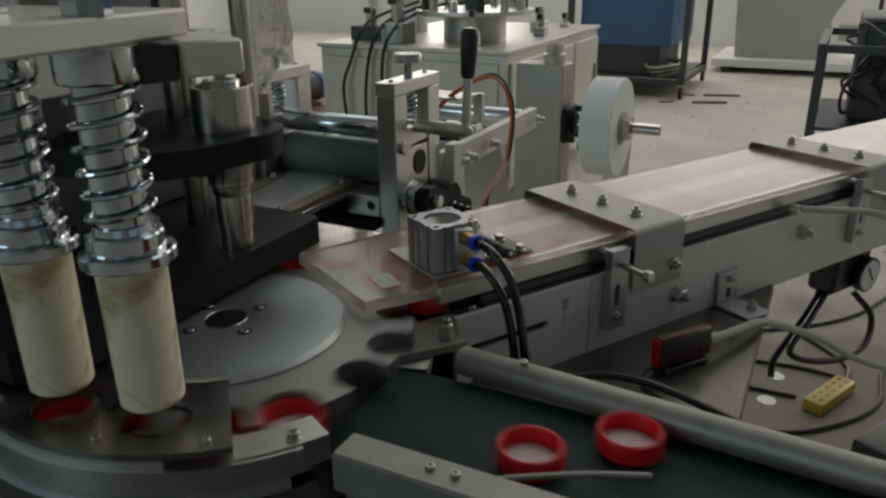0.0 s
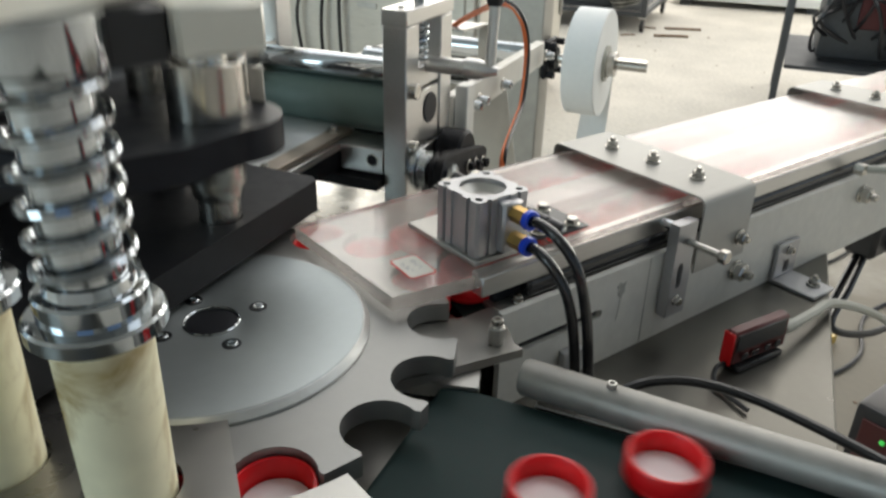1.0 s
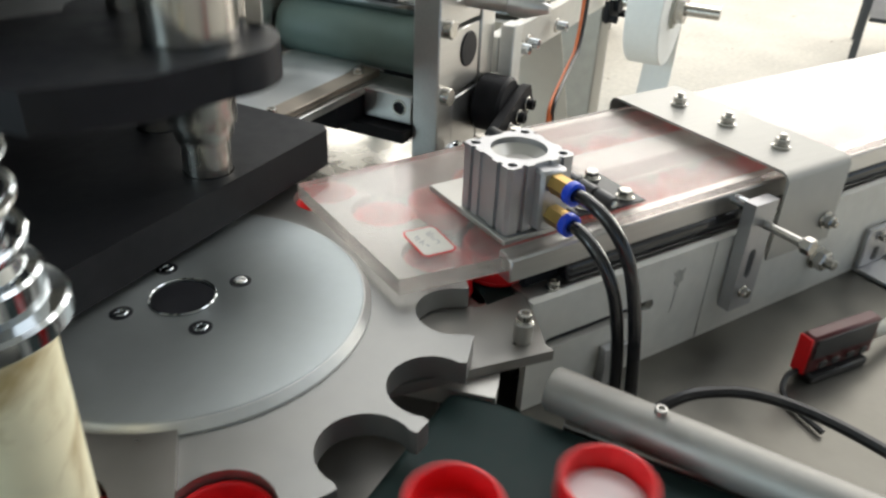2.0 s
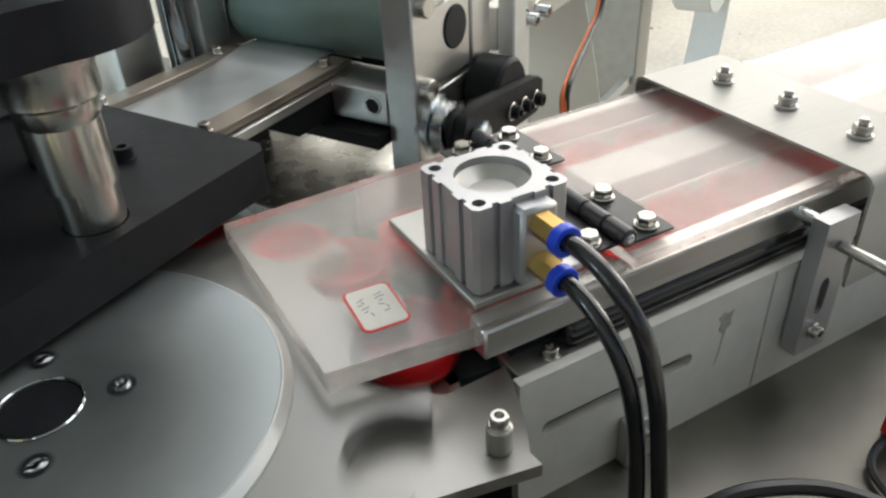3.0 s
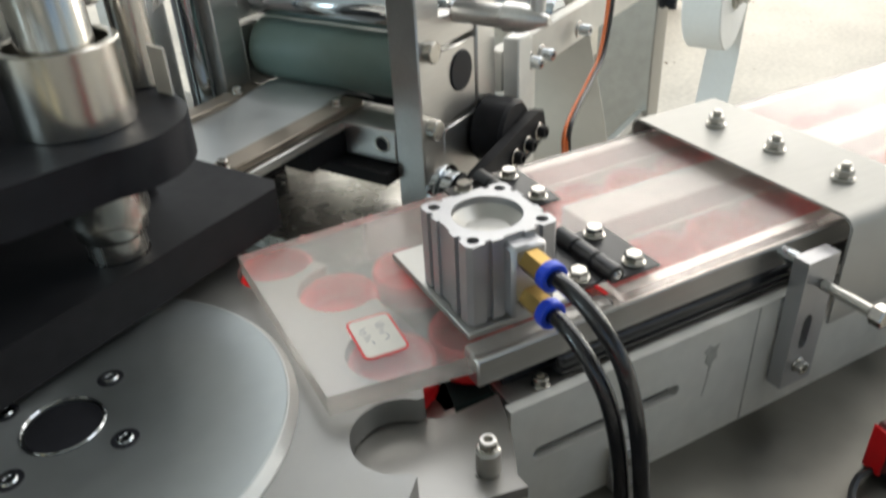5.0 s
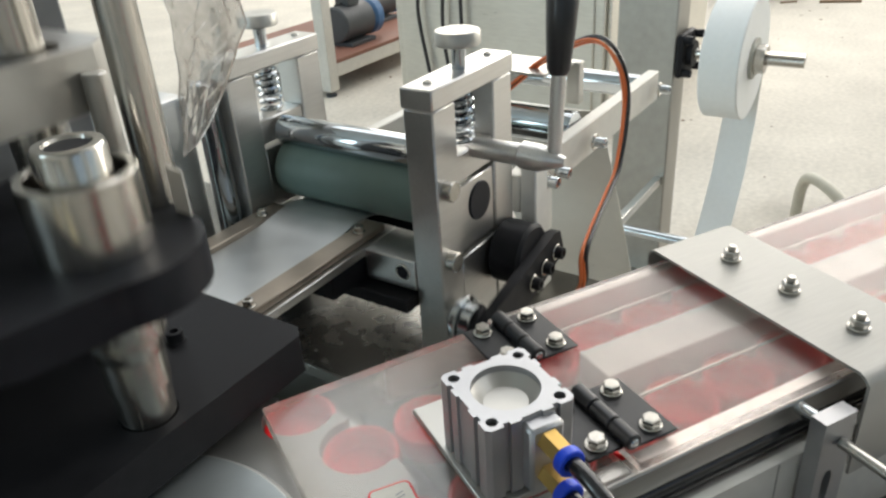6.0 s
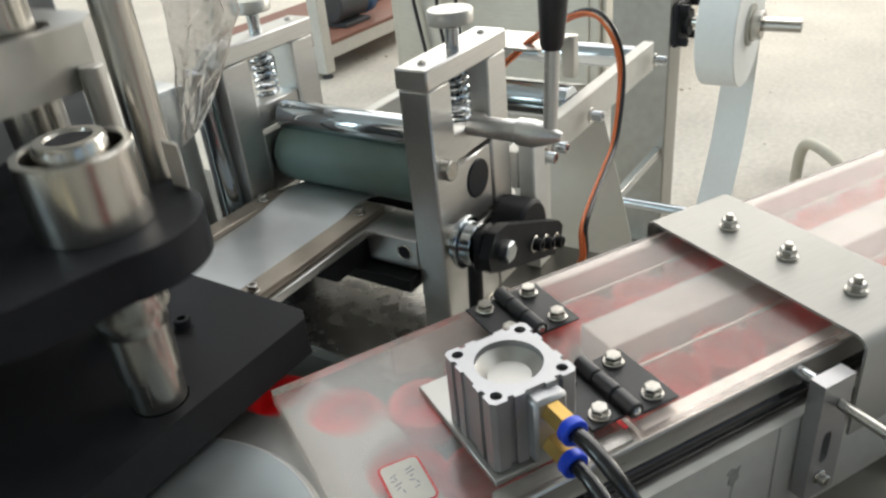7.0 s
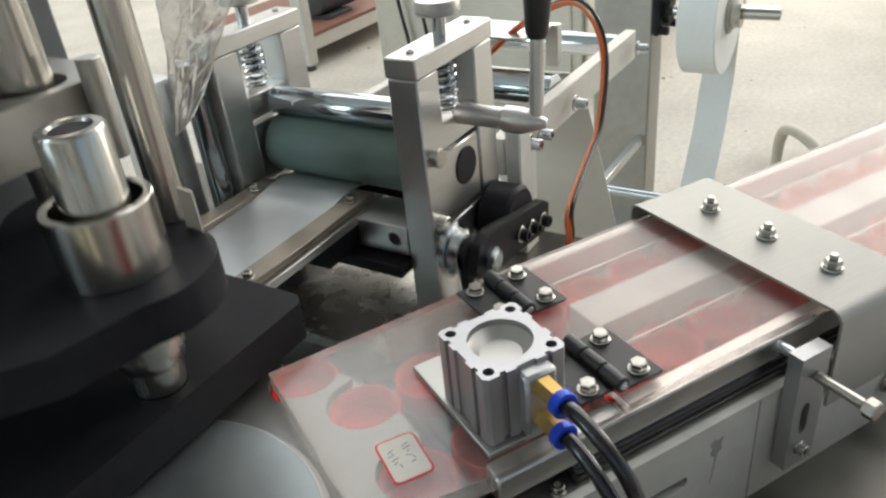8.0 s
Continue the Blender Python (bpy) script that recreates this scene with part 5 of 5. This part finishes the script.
part("cable", tube([(0.611, 0.439, 0.792), (0.66, 0.443, 0.787), (0.71, 0.447, 0.779), (0.82, 0.446, 0.728), (0.95, 0.45, 0.652), (1.10, 0.456, 0.585), (1.30, 0.50, 0.53)], 0.0048, 8, 8), GREYCABLE, gc)
bc = Thing("black_cable", (0.46, 0.42, 0.775), "black cable lying across the bed to the belt", "cable")
part("cable", tube([(0.372, 0.468, 0.776), (0.392, 0.462, 0.790), (0.417, 0.452, 0.800), (0.450, 0.430, 0.801), (0.471, 0.387, 0.801), (0.482, 0.316, 0.800), (0.484, 0.262, 0.797), (0.482, 0.20, 0.776)], 0.0042, 8, 8), BLACK, bc)
part("thin_lead", tube([(0.5235, 0.447, 0.780), (0.512, 0.447, 0.779), (0.500, 0.440, 0.776), (0.494, 0.425, 0.774), (0.490, 0.40, 0.7735)], 0.0022, 6, 6), BLACK, bc)
wc = Thing("white_air_line", (0.98, 0.47, 0.85), "pale plastic air line hanging along the chute", "hose")
part("hose", tube([(0.858, 0.515, 0.872), (0.88, 0.495, 0.872), (0.95, 0.465, 0.862), (1.00, 0.452, 0.83), (1.03, 0.450, 0.77), (1.05, 0.455, 0.70), (1.10, 0.47, 0.62)], 0.0045, 8, 8), GREYCABLE, wc)
part("fitting", rod(0.007, (0.852, 0.512, 0.872), 0.012, "y", seg=6), GROUND, wc)
reg = Thing("air_regulator", (1.08, 0.55, 0.68), "black air regulator with a round gauge under the chute", "regulator")
part("body", box(1.03, 1.125, 0.545, 0.59, 0.69, 0.7655, 0.006), BLACK, reg)
part("gauge", lathe([(0, 0), (0.026, 0), (0.028, 0.003), (0.028, 0.014), (0, 0.014)], (1.10, 0.5445, 0.715), Matrix.Rotation(radians(90), 4, "X"), 28), BLACK, reg)
part("dial", lathe([(0, 0), (0.024, 0), (0.024, 0.0006), (0, 0.0006)], (1.10, 0.5300, 0.715), Matrix.Rotation(radians(90), 4, "X"), 28), WHITE, reg)
part("needle", box(1.0985, 1.1015, 0.5285, 0.5292, 0.702, 0.733, turn=Matrix.Rotation(radians(-35), 4, "Y")), BLACK, reg)
for k, pts in enumerate(([(1.04, 0.56, 0.69), (0.97, 0.54, 0.67), (0.90, 0.52, 0.645), (0.97, 0.50, 0.62), (1.06, 0.50, 0.615), (1.11, 0.52, 0.645), (1.10, 0.55, 0.68)], [(1.04, 0.57, 0.69), (0.96, 0.55, 0.66), (0.88, 0.53, 0.64), (0.86, 0.52, 0.62)])):
    part("hose", tube(pts, 0.005, 8, 8), BLACK, reg)

strip_ = Thing("power_strip", (1.865, 0.94, 0.0), "yellow plastic power strip lying on the floor", "power strip")
prot = pose(1.865, 0.942, 0.022, 0, 0, 6)
part("body", box(-0.100, 0.100, -0.029, 0.029, -0.022, 0.016, 0.008, seg=2), YELLOW, strip_)
strip_.ob.children[0].data.transform(Matrix.Translation(-strip_.off) @ prot @ Matrix.Translation(strip_.off))
for k in range(5):
    for dy in (-0.010, 0.010):
        x, y = 1.865 - 0.072 + 0.036 * k, 0.942 + dy - 0.0075 + 0.0038 * k
        part("socket_slot", box(x - 0.007, x + 0.007, y - 0.0035, y + 0.0035, 0.0375, 0.0385), BLACK, strip_)
for x, y in ((1.861, 1.107), (1.724, 1.04), (1.78, 1.35)):
    d = Thing("liner_disc", (x, y, 0.0), "white liner disc dropped on the floor", "disc", group="liner discs on the floor")
    part("disc", rod(0.026, (x, y, 0.0), 0.002), WHITE, d)
for k, pts in enumerate((((1.45, 1.10, 0.006), (1.60, 0.93, 0.006), (1.75, 0.86, 0.006), (1.95, 0.85, 0.006), (2.2, 0.95, 0.006), (2.6, 0.9, 0.006)), ((1.55, 1.50, 0.006), (1.80, 1.28, 0.006), (1.95, 1.10, 0.006), (2.00, 0.98, 0.008)), ((1.70, 1.60, 0.006), (2.0, 1.35, 0.006), (2.4, 1.20, 0.006), (2.9, 1.25, 0.006)), ((2.0, 1.75, 0.006), (2.15, 1.35, 0.006), (2.1, 1.05, 0.006), (1.98, 0.96, 0.015)), ((1.5, 1.35, 0.006), (1.7, 1.15, 0.006), (1.80, 1.0, 0.006)))):
    f = Thing("floor_cable", pts[1], "thin black cable lying on the dusty floor", "cable", group="cables on the floor")
    part("cable", tube(pts, 0.006, 8, 6), BLACK, f)
for k, (a, b, w) in enumerate((((5.50, 4.35), (5.72, 4.14), 0.02), ((5.15, 4.18), (5.36, 4.00), 0.022), ((5.45, 4.40), (5.40, 4.55), 0.012), ((4.95, 4.35), (5.06, 4.30), 0.014))):
    s = Thing("wood_offcut", (a[0], a[1], 0), "thin brown wood offcut on the floor", "offcut", group="offcuts on the floor")
    w *= 0.5
    part("stick", tube([(a[0], a[1], w), ((a[0] + b[0]) / 2, (a[1] + b[1]) / 2 + 0.01, w), (b[0], b[1], w)], w, 3, 5), WOOD, s)
rnd = random.Random(9)
bm = bmesh.new()
for k in range(150):
    u, v = rnd.uniform(1.4, 7.5), rnd.uniform(-1.5, 3.2)
    r = rnd.uniform(0.002, 0.006) * (1 + 0.5 * (rnd.random() < 0.1))
    box(u - r, u + r * rnd.uniform(0.5, 2.5), v - r, v + r, 0, r * 0.5, bm=bm, turn=Matrix.Rotation(rnd.random() * 3, 4, "Z"))
bmesh.ops.recalc_face_normals(bm, faces=bm.faces)
me = bpy.data.meshes.new("floor_debris")
bm.to_mesh(me)
bm.free()
deb = new("floor_debris", finish(me, WOOD, False))
deb.matrix_basis = MF
tagged(deb, "small scattered debris and chips on the floor", "debris", kind="stuff")

panel = Thing("control_unit", (1.42, 0.50, 0.0), "dark control unit with green and amber lights on the floor", "control unit")
part("case", box(1.30, 1.55, 0.40, 0.60, 0.012, 0.30, 0.012, seg=2), BLACK, panel)
for x in (1.33, 1.52):
    for y in (0.43, 0.57):
        part("foot", rod(0.012, (x, y, 0.0), 0.0125), BLACK, panel)
part("front_plate", box(1.294, 1.2995, 0.43, 0.58, 0.05, 0.275, 0.002), MAROON, panel)
part("green_light", rod(0.005, (1.2905, 0.536, 0.247), 0.004, "x"), LED_GREEN, panel)
part("amber_light", rod(0.005, (1.2905, 0.517, 0.243), 0.004, "x"), LED_AMBER, panel)

# ---- caps ----
PERIOD, KICK = 0.5835, 0.533       # one index each PERIOD; first kick inside the clip
SWING = 0.18
ZC = 0.8535                     # cap base on the track
BELT_SPEED = 0.32
BELT_DIR = Vector((0.5, -0.866, 0))


def turned(t):
    """Index steps done at time t, eased."""
    k = math.floor((t - KICK) / PERIOD)
    f = min(1.0, (t - KICK - k * PERIOD) / SWING)
    return k + f * f * (3 - 2 * f)


def cap_mesh(name):
    bm = lathe([(0, 0), (0.0205, 0), (0.0225, 0.0015), (0.0232, 0.005), (0.0232, 0.0165), (0.0225, 0.0175), (0.0212, 0.0175), (0.0205, 0.0165), (0.0205, 0.002), (0, 0.002)], seg=36)
    return mesh_of(name, bm, RED)


CAP = cap_mesh("cap_shell")
BAND = mesh_of("cap_band", lathe([(0.0232, 0.003), (0.0236, 0.0034), (0.0236, 0.0046), (0.0232, 0.005)], seg=36), RED)
DISK = mesh_of("liner", lathe([(0, 0.0026), (0.0195, 0.0026), (0.0195, 0.004), (0.010, 0.0048), (0, 0.0042)], seg=28), LINER)


def make_cap(lined):
    ob = new("bottle_cap")
    ob.empty_display_size = 0.01
    tagged(ob, "red plastic bottle cap with a white liner" if lined else "red plastic bottle cap waiting in line", "bottle cap", "red bottle caps")
    for me, name in ((CAP, "shell"), (BAND, "band")) + (((DISK, "liner"),) if lined else ()):
        c = new(name, me)
        c.parent = ob
    return ob


def on_wheel(a):
    return Vector((WC[0] + WR * math.cos(radians(a)), WC[1] + WR * math.sin(radians(a)), ZC))


def lane_place(lane, n):
    """Place n of a lane: 0 sits in the pocket at the chute mouth."""
    a = 14.5 if lane else -10.5
    p = on_wheel(a)
    ease = min(1.0, max(0.0, (n - 0.3) / 2.4))
    return p + Vector((0.0485 * n, ((0.0235 if lane else 0.0105) * ease * ease * (3 - 2 * ease)), 0.0))


RELEASE = (-64.0, -87.0)       # leading and trailing cap of a pair


def cap_place(lane, first, t):
    """first: the index step at which the cap drops into its pocket."""
    s = turned(t)
    start = 14.5 if lane else -10.5
    if s <= first:
        n = first - s
        return lane_place(lane, n)
    a = start + 45 * (s - first)
    stop = 360 + RELEASE[lane]
    if a < stop:
        return on_wheel(a)
    need = first + (stop - start) / 45
    k = math.floor(need)
    lo, hi = 0.0, 1.0
    for _ in range(24):
        mid = (lo + hi) / 2
        if mid * mid * (3 - 2 * mid) < need - k:
            lo = mid
        else:
            hi = mid
    tr = KICK + k * PERIOD + lo * SWING
    p = on_wheel(stop)
    age = t - tr
    fling = MF.to_3x3() @ (Vector((0.036, 0.0, 0)) if lane else Vector((0.023, -0.044, 0)))
    out = p + fling * (1 - math.exp(-age / 0.09)) + BELT_DIR * BELT_SPEED * age
    out.z = ZC - 0.003 * min(1, age / 0.06)
    return out


def motions():
    times = {0.0, 8.0}
    for k in range(-1, 15):
        for f in (0, 0.2, 0.4, 0.6, 0.8, 1.0):
            t = KICK + k * PERIOD + f * SWING
            if 0 < t < 8:
                times.add(round(t * FPS) / FPS)
        t = KICK + k * PERIOD + 0.38
        if 0 < t < 8:
            times.add(round(t * FPS) / FPS)
    times = sorted(times)
    # wheel
    walk(wheel.ob, [(t, Matrix.Translation(wheel.off) @ pose(0, 0, 0, 0, 0, 45 * turned(t))) for t in times])
    # caps
    for lane in (0, 1):
        for first in range(-11, 26):
            if cap_place(lane, first, 0.0).y < -1.05:
                continue
            if lane_place(lane, max(0, first - turned(0))).x > 2.05:
                continue
            ob = make_cap(first < -3)
            rows = []
            for t in times:
                p = cap_place(lane, first, t)
                rows.append((t, pose(p.x, p.y, p.z, 0, 0, 17 * first)))
            walk(ob, rows)
    # press head, plunger bar and plungers
    beat = [i / 15 for i in range(121)]

    def dip(t):
        return 0.036 * (1 - math.cos(2 * math.pi * (t - 0.065) / PERIOD)) / 2
    walk(ram.ob, [(t, ram.shifted(0, 0, -1.25 * dip(t + 0.008))) for t in beat])
    walk(bar.ob, [(t, bar.shifted(0, 0, -dip(t + 0.045))) for t in beat])
    for p in plungers:
        walk(p.ob, [(t, p.shifted(0, 0, -min(dip(t + 0.045), 0.026))) for t in beat])
    # rocker arm
    def tilt(t):
        return -6 + 23 * (1 - math.cos(2 * math.pi * (t - KICK) / PERIOD))
    walk(rocker.ob, [(t, rocker.rest @ pose(0, 0, 0, 0, -tilt(t), 0)) for t in beat])
    # feed roller and pressure roller turn with every stroke
    walk(lower.ob, [(t, lower.rest @ pose(0, 0, 0, 0, 20 * turned(t), 0)) for t in times])
    walk(upper.ob, [(t, upper.rest @ pose(0, 0, 0, 0, -40 * turned(t), 0)) for t in times])


motions()
